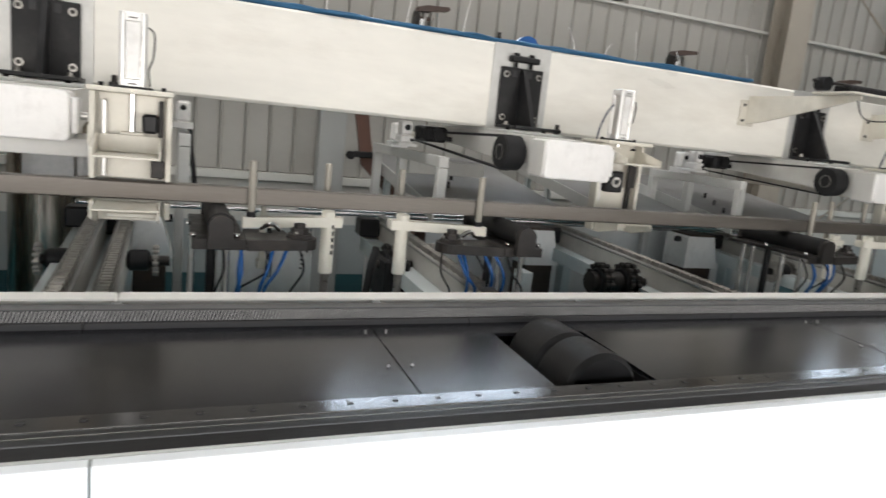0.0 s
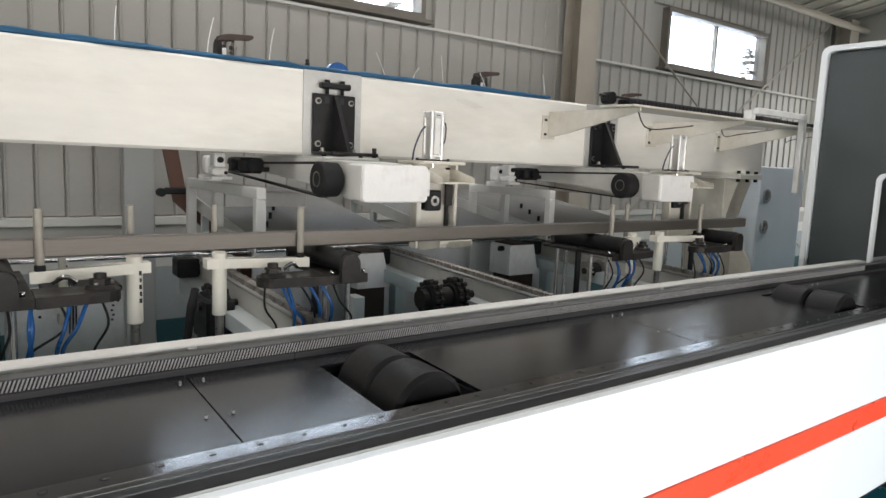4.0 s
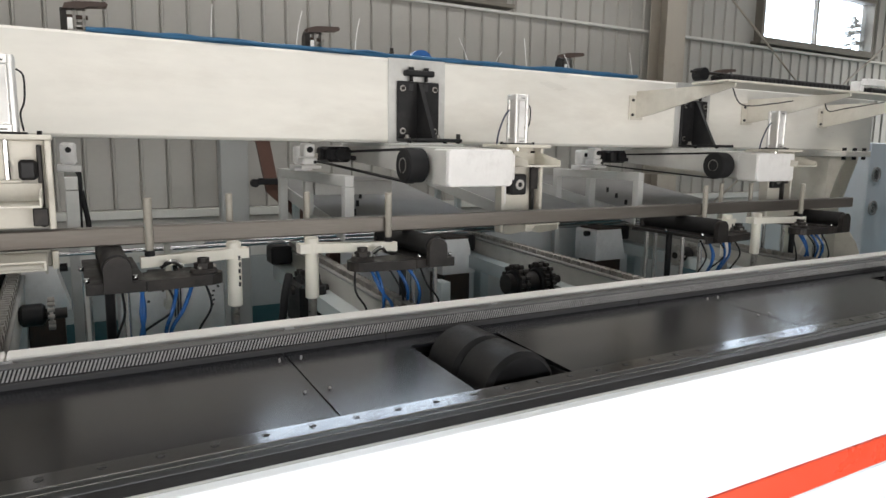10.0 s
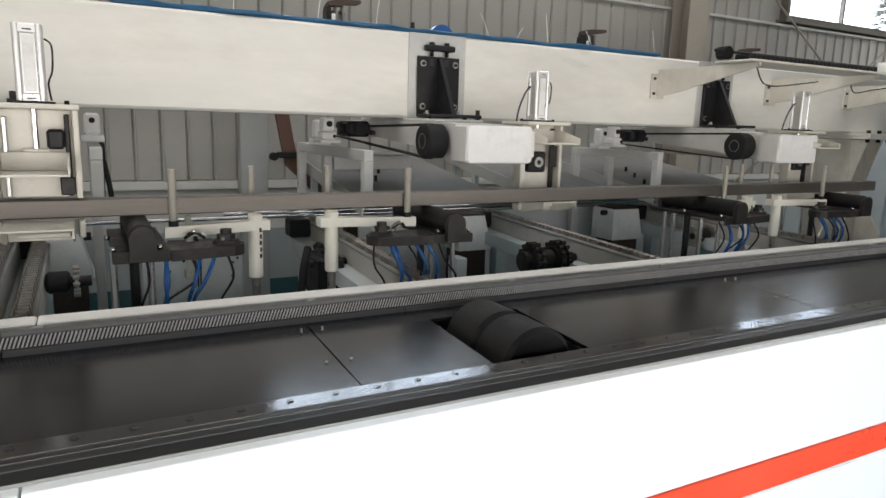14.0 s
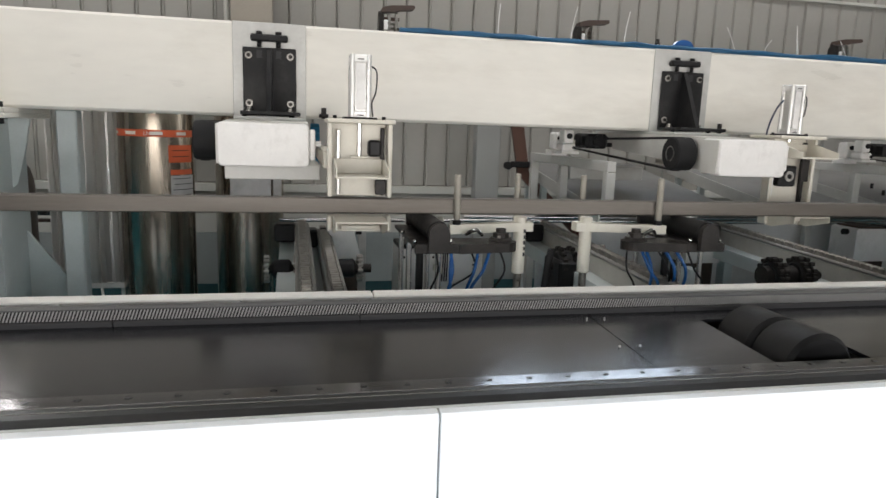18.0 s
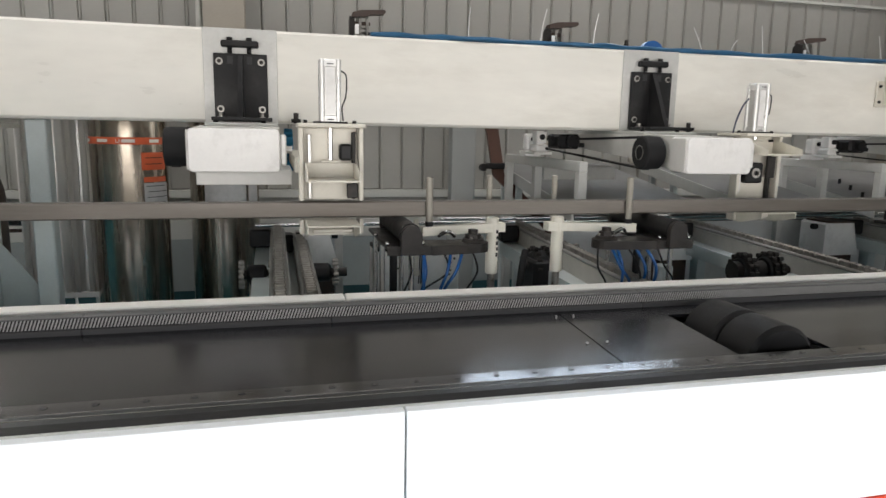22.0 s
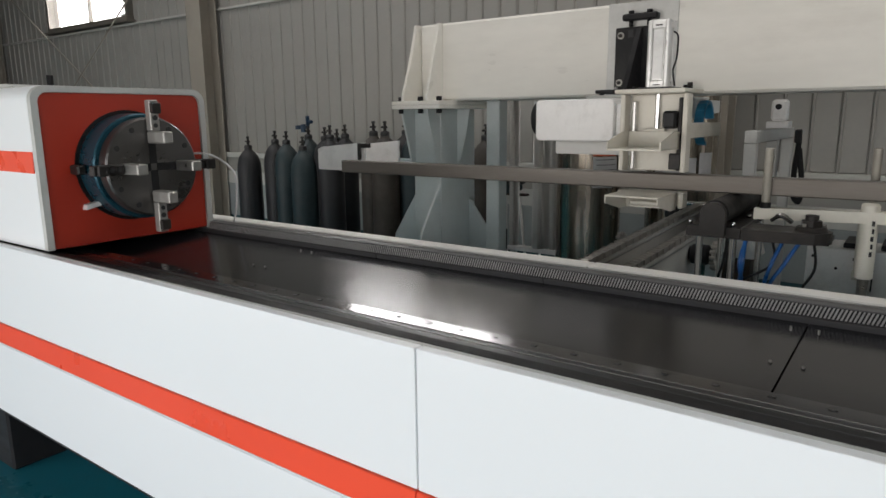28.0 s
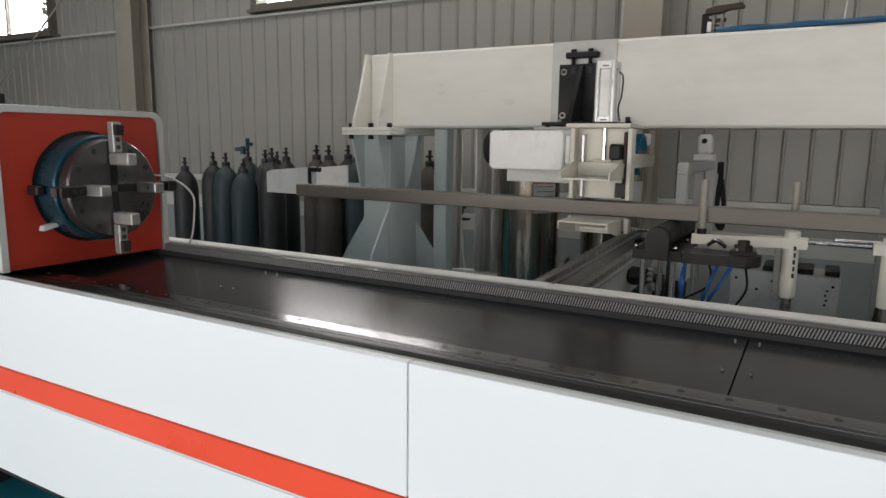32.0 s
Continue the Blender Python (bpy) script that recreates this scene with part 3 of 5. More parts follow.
for a, b in zip([BED_X0] + SEAMS, SEAMS + [BED_X1]):
    cuts = [o for o in OPEN if a < o[0] < b]
    o = cuts[0] if cuts else None
    ga, gb = (0.0004 if e == -0.927 else 0.002 for e in (a, b))
    pieces = [(a + ga, b - gb, Y0, Y1)]
    if o:
        pieces = [(a + ga, o[0] - 0.0005, Y0, Y1), (o[1] + 0.0005, b - gb, Y0, Y1), (o[0], o[1], Y0, YO), (o[0], o[1], 1.642, Y1)]
    for x0, x1, y0, y1 in pieces:
        part("cover_plate", S().prism([(y0, plate_z(y0) - 0.008), (y0, plate_z(y0)), (y1, plate_z(y1)), (y1, plate_z(y1) - 0.008)], "x", x0, x1), dark_plate, bed, "dark satin steel cover plate")
stud = part("stud", S().rod((0, 0, 0), (0, 0, 0.011), 0.0028, seg=10, e=0.001), worn_steel, bed)
stud.location = (0.628, 1.658, plate_z(1.658))
flat = part("screw", S().rod((0, 0, 0), (0, 0, 0.0055), 0.0034, seg=10, e=0.001), worn_steel, bed)
flat.location = (0.626, 1.45, plate_z(1.45))
for sx in SEAMS[1:5]:
    for dx in (-0.028, 0.028):
        if (sx, dx) != (0.655, -0.028):
            share("stud", stud, bed, (sx + dx, 1.658, plate_z(1.658)))
            share("screw", flat, bed, (sx + dx * 1.05, 1.45, plate_z(1.45)))
for o in OPEN:
    cx = (o[0] + o[1]) / 2
    for wx in (o[0] + 0.001, o[1] - 0.006):
        part("well_side", S().box(wx, wx + 0.005, YO, 1.634, 0.985, 1.017, 0.0), bed_black, bed)
    r = S()
    for k in range(2):
        y = YO + 0.02 + k * 0.157
        r.rod((cx, y, 0.985), (cx, y + 0.150, 0.985), 0.105, seg=40, e=0.012)
    roll = part("support_roller", r, roller_rubber, bed, "black rubber support roller in its opening")
    part("axle", S().rod((cx, YO + 0.005, 0.985), (cx, 1.63, 0.985), 0.02), worn_steel, roll)
# rear of the bed
RACK_ENDS = [BED_X0, -2.2, -0.655, -0.02, 0.95, 1.93, 2.9, 3.88, BED_X1]
for a, b in zip(RACK_ENDS, RACK_ENDS[1:]):
    part("rack_bar", S().box(a + 0.0008, b - 0.0008, 1.726, 1.778, 0.985, 1.0580, 0.0025), bed_grey, bed, "dark grey steel rack bar")
    part("rack_back", S().box(a + 0.0008, b - 0.0008, 1.737, 1.778, 1.0585, 1.0855, 0.001), bed_black, bed)
    part("rack_top", S().box(a + 0.0008, b - 0.0008, 1.7385, 1.7785, 1.0857, 1.0885, 0.001), channel_grey, bed, "grey top of the rack")
part("rear_channel", S().box(BED_X0, BED_X1, 1.780, 1.888, 0.985, 1.054, 0.003), channel_grey, bed, "grey channel behind the rack")
teeth = S()
PITCH = 0.0083
for i in range(int((4.6 + 2.2) / PITCH)):
    x = -2.2 + i * PITCH
    teeth.put([(x, 1.7370, 1.0590), (x + 0.0042, 1.7370, 1.0590), (x + 0.0134, 1.7370, 1.0850), (x + 0.0092, 1.7370, 1.0850),
               (x + 0.0006, 1.7352, 1.0590), (x + 0.0036, 1.7352, 1.0590), (x + 0.0128, 1.7352, 1.0850), (x + 0.0098, 1.7352, 1.0850)],
              [(4, 5, 6, 7), (0, 1, 5, 4), (1, 2, 6, 5), (2, 3, 7, 6), (3, 0, 4, 7)])
tagged(part("rack_teeth", teeth, rack_steel, bed, "bright slanted gear rack teeth"), kind="stuff")
for a, b in ((BED_X0, 0.0365), (0.0395, 3.2), (3.203, BED_X1)):
    part("rear_cap", S().box(a, b, 1.890, 1.962, 0.60, 1.070, 0.004), cap_white, bed, "white rear edge strip")
for x in (-1.72, -0.84, -0.36, 0.04, 0.72, 1.42, 2.12, 2.82, 3.5):
    part("clip", S().box(x - 0.014, x + 0.014, 1.872, 1.889, 1.0545, 1.064, 0.002), clip_grey, bed)
for i in range(16):
    bolt(bed, (-2.0 + i * 0.42, 1.83, 1.0542), (0, 0, 1), 0.006, 0.004, black_steel)
for fx in (-2.5, -0.85, 0.9, 2.6, 4.3, 6.0):
    part("foot", S().box(fx - 0.22, fx + 0.22, 1.12, 1.85, 0.0, 0.332, 0.01), bed_black, bed, "black bed foot")

# ---- chuck head ----
head = thing("chuck_head", (-1.66, 1.4, 1.067), "white and orange-red sliding chuck housing on the bed", "chuck housing")


def rounded(y0, y1, z0, z1, r, n=8):
    pts = [(y0, z0), (y1, z0)]
    for i in range(n + 1):
        a = math.pi / 2 * i / n
        pts.append((y1 - r + r * math.cos(a), z1 - r + r * math.sin(a)))
    for i in range(n + 1):
        a = math.pi / 2 * (1 + i / n)
        pts.append((y0 + r + r * math.cos(a), z1 - r + r * math.sin(a)))
    return pts


HC, CY = 0.277, 0.022
part("housing", S().prism(rounded(-0.308, 0.356, 0, 0.563, 0.05), "x", -1.3, 0.03), panel_white, head, "white sheet-metal housing")
front = [rounded(-0.308, 0.356, 0, 0.563, 0.05), rounded(-0.285, 0.333, 0.0, 0.541, 0.035)]
fr = S()
n = len(front[0])
for k in range(n):
    j = (k + 1) % n
    a, b, c_, d_ = front[0][k], front[0][j], front[1][j], front[1][k]
    fr.put([(0.031, *a), (0.031, *b), (0.031, *c_), (0.031, *d_), (0.055, *a), (0.055, *b), (0.055, *c_), (0.055, *d_)],
           [(0, 1, 5, 4), (1, 2, 6, 5), (2, 3, 7, 6), (3, 0, 4, 7), (4, 5, 6, 7), (0, 3, 2, 1)])
part("front_frame", fr, grey_paint, head, "light grey rounded front frame")
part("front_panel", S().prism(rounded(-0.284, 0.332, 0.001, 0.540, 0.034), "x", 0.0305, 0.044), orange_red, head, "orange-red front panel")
part("stripe", S().box(-1.29, 0.028, -0.312, -0.3085, 0.268, 0.341, 0.001), strip_orange, head, "bright orange stripe")
part("hood", S().prism([(-1.2, 0.565), (-0.25, 0.565), (-0.32, 0.580), (-0.5, 0.590), (-1.2, 0.595)], "y", -0.22, 0.2), grey_paint, head)
part("knob", S().rod((-0.36, -0.05, 0.584), (-0.36, -0.05, 0.622), 0.012), rubber, head)
part("opening_ring", S().ring((0.0445, CY, HC), (1, 0, 0), 0.205, 0.192, 0.004, 48), black_paint, head)
chuck = part("chuck_body", S().rod((0.045, CY, HC), (0.15, CY, HC), 0.192, seg=56, e=0.006), chuck_blue, head, "blue-painted chuck body")
part("face_plate", S().rod((0.1505, CY, HC), (0.205, CY, HC), 0.177, seg=56, e=0.006), chuck_steel, head, "machined steel chuck face")
for k in range(4):
    c_, s_ = [(0, 1), (1, 0), (0, -1), (-1, 0)][k]

    def P(r, w, x):
        return (x, CY + c_ * r - s_ * w, HC + s_ * r + c_ * w)

    def blk(r0, r1, w, x0, x1):
        p, q = P(r0, -w, x0), P(r1, w, x1)
        return S().box(*sorted((p[0], q[0])), *sorted((p[1], q[1])), *sorted((p[2], q[2])), 0.004)
    side = k % 2
    jaw = part("jaw", blk(0.128, 0.238, 0.018, 0.2078, 0.240), black_steel if c_ else jaw_steel, head, "stepped steel clamping jaw")
    part("step", blk(0.190, 0.228, 0.019, 0.2405, 0.256), black_steel, jaw)
    sl = part("slot", blk(0.012, 0.174, 0.014, 0.2053, 0.2062 + 0.0004 * k), rubber, head)
    part("jaw_tip", blk(*((0.085, 0.1265) if side else (0.085, 0.1275)), 0.019, 0.2085, 0.315), worn_steel if c_ == 1 else jaw_steel, jaw, "bright machined jaw tip")
    part("screw", S().rod(P(0.175, 0, 0.232), P(0.175, 0, 0.2425), 0.009, seg=10), ink, jaw)
    part("screw", S().rod(P(0.148, 0, 0.232), P(0.148, 0, 0.2425), 0.008, seg=10), ink, jaw)
    for off in (0.5, 1.08):
        a = math.pi / 2 * k + off
        part("face_screw", S().rod((0.205, CY + 0.15 * math.cos(a), HC + 0.15 * math.sin(a)), (0.2065, CY + 0.15 * math.cos(a), HC + 0.15 * math.sin(a)), 0.010, seg=12), ink, head)
part("limit_block", S().box(0.05, 0.11, -0.205, -0.175, 0.258, 0.292, 0.005), black_steel, head)
part("air_fitting", S().prism([(-0.172, 0.130), (-0.168, 0.147), (-0.120, 0.158), (-0.116, 0.150), (-0.120, 0.141)], "x", 0.045, 0.075), white_plastic, head)
part("hose", S().sweep([(0.06, 0.27, 0.31), (0.12, 0.33, 0.30), (0.16, 0.40, 0.23), (0.14, 0.42, 0.13), (0.10, 0.44, 0.05), (0.05, 0.46, 0.0)], 0.0042), white_plastic, head, "white curved air hose")

# ---- main beam ----
BX0, BX1, BY0, BY1, BZ0, BZ1 = -1.60, 6.02, 3.2, 3.56, 1.602, 2.022
beam = thing("gantry_beam", (0, BY0, BZ0), "long white-painted box beam of the loader, on two steel columns", "beam")
part("body", S().box(BX0, BX1, 0.0, BY1 - BY0, 0.0, BZ1 - BZ0, 0.012), beam_white, beam)
part("end_plate", S().prism([(-0.03, 0.42), (-0.05, 0.34), (-0.10, 0.18), (-0.155, 0.04), (-0.16, 0.0), (BY1 - BY0 + 0.05, 0.0), (BY1 - BY0 + 0.05, 0.42)], "x", BX0 - 0.018, BX0 - 0.0005), beam_white, beam)
for gx in (BX0 - 0.017 + 0.16,):
    part("gusset", S().prism([(-0.001, 0.42), (-0.03, 0.42), (-0.09, 0.22), (-0.15, 0.02), (-0.15, 0.0), (-0.001, 0.0)], "x", gx, gx + 0.016), beam_white, beam)
BRACKETS = [-0.303, 1.795, 3.853]
for bx in BRACKETS:
    pl = part("pad", S().box(bx - 0.163, bx + 0.163, -0.008, -0.0005, -0.004, 0.42, 0.002), bare_primer, beam, "bare grey mounting pad")
    br = part("bracket", S().box(bx - 0.118, bx + 0.118, -0.028, -0.0085, 0.008, 0.308, 0.003), black_paint, beam, "black angle bracket")
    part("rib", S().prism([(-0.0285, 0.30), (-0.045, 0.30), (-0.20, 0.022), (-0.0285, 0.022)], "x", bx - 0.011, bx + 0.011), black_paint, br)
    part("shelf", S().box(bx - 0.118, bx + 0.135, -0.24, -0.0285, 0.006, 0.0215, 0.002), black_paint, br)
    for dx in (-0.092, 0.092):
        for dz in (0.06, 0.272):
            part("bolt", S().ring((bx + dx, -0.0285, dz), (0, -1, 0), 0.016, 0.0085, 0.003, 16), worn_steel, br)
            part("bolt_head", S().rod((bx + dx, -0.0285, dz), (bx + dx, -0.040, dz), 0.0095, seg=6), black_steel, br)
    for dx in (-0.045, 0.04):
        part("slot", S().box(bx + dx - 0.012, bx + dx + 0.012, -0.0300, -0.0286, 0.262, 0.296, 0.0), ink, br)
    for dx in (-0.088, 0.088):
        part("foot_bolt", S().rod((bx + dx, -0.075, 0.0217), (bx + dx, -0.075, 0.040), 0.010, seg=8).rod((bx + dx, -0.075, 0.0217), (bx + dx, -0.075, 0.026), 0.017, seg=14), worn_steel, br)
    clampb = part("adjuster", S().box(bx - 0.082, bx + 0.082, -0.05, -0.0085, 0.334, 0.364, 0.006), black_paint, beam)
    for dx in (-0.045, 0.04):
        part("bolt", S().rod((bx + dx, -0.03, 0.309), (bx + dx, -0.03, 0.3335), 0.010, seg=8).rod((bx + dx, -0.03, 0.3642), (bx + dx, -0.03, 0.378), 0.014, seg=6), black_paint, clampb)
for dx in (2.02, -0.06):
    part("bolt", S().rod((dx, -0.05, 0.0), (dx, -0.05, 0.05), 0.012, seg=8).rod((dx, -0.05, 0.005), (dx, -0.05, 0.022), 0.022, seg=8), black_steel, beam)

# cable tray content on the beam
for k, (r, m_, y) in enumerate(((0.010, blue_cable, 0.022), (0.006, rubber, 0.10), (0.009, blue_cable, 0.05), (0.004, rubber, 0.06), (0.007, blue_cable, 0.035), (0.006, blue_cable, 0.012))):
    pts = [(x, BY0 + y + random.uniform(-0.008, 0.008), BZ1 + r + random.uniform(0, 0.014) * (k % 2) + random.uniform(0, 0.008)) for x in np.linspace(0.30, 3.35, 26)]
    solid("cable_run", S().sweep(pts, r), m_, "blue and black cable laid along the top of the beam" if m_ is blue_cable else "black cable laid along the top of the beam", "cable", "cables on the beam")


def column(x, paint, label):
    c = thing("loader_column", (x, 3.38, 0), label, "column", "beam columns")
    part("cap_plate", S().box(-0.20, 0.14, -0.33, 0.22, 1.580, 1.601), beam_white, c)
    part("cap_plate", S().box(-0.20, 0.14, -0.33, 0.22, 1.558, 1.579), beam_white, c)
    part("post", S().box(-0.16, 0.035, -0.18, 0.18, 0.02, 1.557, 0.006), paint, c)
    for fx in (-0.1595, 0.021):
        part("gusset", S().prism([(-0.181, 1.557), (-0.295, 1.557), (-0.29, 1.52), (-0.235, 1.34), (-0.205, 1.22), (-0.181, 1.19)], "x", fx, fx + 0.013), paint, c)
    part("side_gusset", S().prism([(0.0355, 1.557), (0.125, 1.557), (0.10, 1.42), (0.058, 1.26), (0.0355, 1.24)], "y", -0.01, 0.004), paint, c)
    part("foot_brace", S().prism([(-0.1605, 1.10), (-0.1605, 0.02), (-0.46, 0.02), (-0.46, 0.42), (-0.355, 0.80)], "y", -0.135, -0.12), paint, c)
    part("foot_brace", S().prism([(0.0355, 1.02), (0.0355, 0.02), (0.46, 0.02), (0.46, 0.36), (0.175, 0.83)], "y", 0.115, 0.13), paint, c)
    part("front_brace", S().prism([(-0.181, 1.12), (-0.181, 0.02), (-0.56, 0.02), (-0.56, 0.36), (-0.345, 0.88)], "x", 0.018, 0.032), paint, c)
    part("base_plate", S().box(-0.48, 0.48, -0.58, 0.32, 0.0, 0.0195), paint, c)
    for dx in (-0.16, -0.02, 0.11):
        for dy in (-0.29,):
            part("bolt", S().rod((dx, dy, 1.6015), (dx, dy, 1.625), 0.016, seg=6).rod((dx, dy, 1.533), (dx, dy, 1.5575), 0.016, seg=6), black_paint, c)
    return c


column(-1.50, pale_blue, "tapered pale grey-blue welded steel column carrying the beam")
column(5.62, cream, "tapered cream welded steel column carrying the beam end")

# ---- transfer arms under the beam ----
def rounded_block(x0, x1, y0, y1, z0, z1, r, n=5):
    """A block whose front has rounded corners and a small front bevel."""
    def outline(d):
        pts = []
        for cx_, cz_, a0 in ((x1 - r, z1 - r, 0), (x0 + r, z1 - r, 1), (x0 + r, z0 + r, 2), (x1 - r, z0 + r, 3)):
            for k in range(n + 1):
                q = math.pi / 2 * (a0 + k / n)
                pts.append((cx_ + (r - d) * math.cos(q), cz_ + (r - d) * math.sin(q)))
        return pts
    rows = [(y0, 0.006), (y0 + 0.002, 0.002), (y0 + 0.006, 0.0), (y1, 0.0)]
    m_ = 4 * (n + 1)
    vs = [(p[0], y, p[1]) for y, d in rows for p in outline(d)]
    fs = [(k * m_ + i, k * m_ + (i + 1) % m_, (k + 1) * m_ + (i + 1) % m_, (k + 1) * m_ + i) for k in range(3) for i in range(m_)]
    s_ = S().put(vs, fs, True)
    s_.f += [tuple(range(m_)), tuple(3 * m_ + i for i in range(m_))]
    s_.s += [False, False]
    return s_


def arm(cx, label, skirt=False):
    a = thing("transfer_arm", (cx, 2.5, 1.41), label, "transfer arm", "transfer arms")
    part("shelf_plate", S().box(-0.14, 0.16, 0.42, 1.3, 0.1755, 0.1895), grey_paint, a)
    part("body", S().prism([(0.135, 0.168), (0.135, 0.02), (0.28, 0.028), (0.45, 0.052), (1.5, 0.112), (1.5, 0.175), (0.4, 0.175)], "x", -0.155, 0.165), arm_white, a, "dirty white arm beam")
    if skirt:
        part("under_plate", S().box(-0.155, 0.21, 0.16, 0.52, -0.055, 0.006), arm_white, a)
    for dx in (-0.10, 0.10):
        bolt(a, (dx, 0.5, 0.1895), (0, 0, 1), 0.012, 0.02)
    cov = part("end_cover", rounded_block(-0.165, 0.165, 0.0, 0.133, 0.004, 0.165, 0.020), cover_white, a, "white rounded end cover")
    part("seam", S().box(-0.170, -0.1655, 0.012, 0.128, 0.012, 0.158, 0.002), arm_white, cov)
    part("cover_rim", S().box(0.166, 0.188, 0.015, 0.12, 0.03, 0.145, 0.008), cover_white, cov)
    part("shaft_end", S().rod((0.1885, 0.065, 0.088), (0.21, 0.065, 0.088), 0.014), alu, cov)
    pul = part("pulley", S().rod((-0.27, 0.22, 0.090), (-0.175, 0.22, 0.090), 0.076, seg=36, e=0.006).rod((-0.176, 0.22, 0.093), (-0.156, 0.22, 0.093), 0.03), rubber, a, "black belt pulley")
    part("hub", S().ring((-0.2605, 0.22, 0.093), (-1, 0, 0), 0.03, 0.016, 0.008, 24).ring((-0.2705, 0.22, 0.090), (-1, 0, 0), 0.034, 0.030, 0.003, 24), worn_steel, pul)
    part("motor", S().box(-0.34, -0.205, 0.98, 1.17, 0.085, 0.168, 0.016).rod((-0.27, 0.955, 0.128), (-0.27, 0.98, 0.128), 0.034).rod((-0.36, 1.08, 0.128), (-0.34, 1.08, 0.128), 0.036).box(-0.20, -0.17, 1.0, 1.12, 0.095, 0.12, 0.004), black_paint, a, "small black drive motor")
    belt = S()
    belt.prism([(0.22, 0.156), (0.22, 0.167), (1.0, 0.147), (1.0, 0.136)], "x", -0.25, -0.215)
    belt.prism([(0.22, 0.010), (0.22, 0.017), (1.45, 0.082), (1.45, 0.075)], "x", -0.25, -0.215)
    part("belt", belt, rubber, a, "black drive belt")
    if skirt:
        return a
    part("saddle", S().box(-0.48, -0.37, 1.0, 1.14, 0.050, 0.066).box(-0.465, -0.385, 1.02, 1.12, 0.067, 0.11, 0.01).box(-0.455, -0.395, 1.03, 1.11, 0.111, 0.185, 0.008), cover_white, a, "cast white bearing block")
    part("bolt", S().rod((-0.425, 1.029, 0.150), (-0.425, 1.018, 0.150), 0.016, seg=10), rubber, a)
    part("bolt", S().rod((-0.40, 1.019, 0.085), (-0.40, 1.010, 0.085), 0.009, seg=8), rubber, a)
    part("saddle_arm", S().box(-0.3845, -0.1555, 1.09, 1.11, 0.10, 0.13), cream, a)
    return a


arm(-0.306, "cream transfer arm with white end cover and black pulley", True)
arm(1.755, "cream belt-driven transfer arm with white cover and black pulley")
arm(3.775, "cream belt-driven transfer arm with white cover and black pulley")


def gripper(cx, y, closed):
    g = thing("tube_gripper", (cx, y, 1.2), "cream clamp gripper with a bare aluminium air cylinder on top", "gripper", "tube grippers")
    part("top_plate", S().box(-0.122, 0.122, -0.05, 0.17, 0.384, 0.399), cream, g)
    for s in (-1, 1):
        for z0, z1 in (((-0.008, 0.046), (0.116, 0.3835)) if closed else ((-0.01, 0.3835),)):
            part("side_plate", S().box(*sorted((s * 0.101, s * 0.118)), 0.0, 0.055, z0, z1), cream, g)
    for z0, z1 in (((-0.006, 0.046), (0.116, 0.3835)) if closed else ((0.0, 0.3835),)):
        part("back_plate", S().box(-0.10, 0.10, 0.056, 0.072, z0, z1), cream, g)
    part("slide_arm", S().box(-0.13, -0.02, 0.073, 1.0, 0.215, 0.275), cream, g)
    part("guide_rail", S().box(0.078, 0.092, 0.03, 0.055, 0.12 if closed else 0.0, 0.37), black_steel, g)
    part("guide_rail", S().box(-0.085, -0.071, 0.03, 0.055, 0.12, 0.36), alu, g)
    part("carriage", S().box(0.058, 0.099, 0.012, 0.029, 0.125 if closed else 0.19, 0.18 if closed else 0.29), black_steel, g)
    cyl = part("air_cylinder", S().box(-0.031, 0.031, 0.025, 0.087, 0.4005, 0.63, 0.004), alu, g, "bare extruded aluminium air cylinder")
    for dx in (-0.029, 0.029):
        for yy in (0.027, 0.085):
            part("tie_rod", S().rod((dx, yy, 0.402), (dx, yy, 0.629), 0.0105, seg=14, e=0.002), cylinder_alu, cyl)
    for z0 in (0.402, 0.600):
        part("end_cap", S().box(-0.036, 0.036, 0.0195, 0.0925, z0, z0 + 0.028, 0.004), cylinder_alu, cyl)
        part("port", S().box(-0.012, 0.012, 0.018, 0.0193, z0 + 0.010, z0 + 0.014, 0.0), black_steel, cyl)
    part("face", S().box(-0.016, 0.016, 0.021, 0.0245, 0.433, 0.597, 0.001), cover_white, cyl)
    part("base_block", S().box(-0.06, 0.06, 0.0, 0.11, 0.3995, 0.4065), black_paint, g)
    for dx in (-0.09, 0.09):
        bolt(g, (dx, 0.05, 0.3995), (0, 0, 1), 0.008, 0.012)
    part("cable", S().sweep([(0.042, 0.05, 0.59), (0.06, 0.04, 0.57), (0.058, 0.04, 0.50), (0.045, 0.05, 0.46), (0.05, 0.06, 0.41)], 0.003, 6), rubber, g)
    if not closed:
        part("air_hose", S().sweep([(-0.085, 0.10, 0.40), (-0.08, 0.09, 0.46), (-0.06, 0.075, 0.53), (-0.043, 0.06, 0.56)], 0.0042, 8), navy, g, "dark blue air hose")
    zt = 0.195 if closed else 0.30
    part("piston_rod", S().rod((0, 0.05, zt + 0.062), (0, 0.05, 0.3835), 0.0095, seg=14), chrome, g)

    def tray(z, up, name, lab):
        """A folded sheet jaw, open to the front."""
        s = 1 if up else -1
        t = S().box(-0.098, 0.088, -0.165, 0.028, *sorted((z, z + s * 0.006)), 0.002)
        for x0 in (-0.098, 0.083):
            t.prism([(-0.165, z + s * 0.0065), (-0.165, z + s * 0.028), (-0.03, z + s * 0.06), (0.028, z + s * 0.06), (0.028, z + s * 0.0065)], "x", x0, x0 + 0.005)
        t.box(-0.092, 0.082, 0.022, 0.028, *sorted((z + s * 0.0065, z + s * 0.06)), 0.001)
        return part(name, t, cream, g, lab)
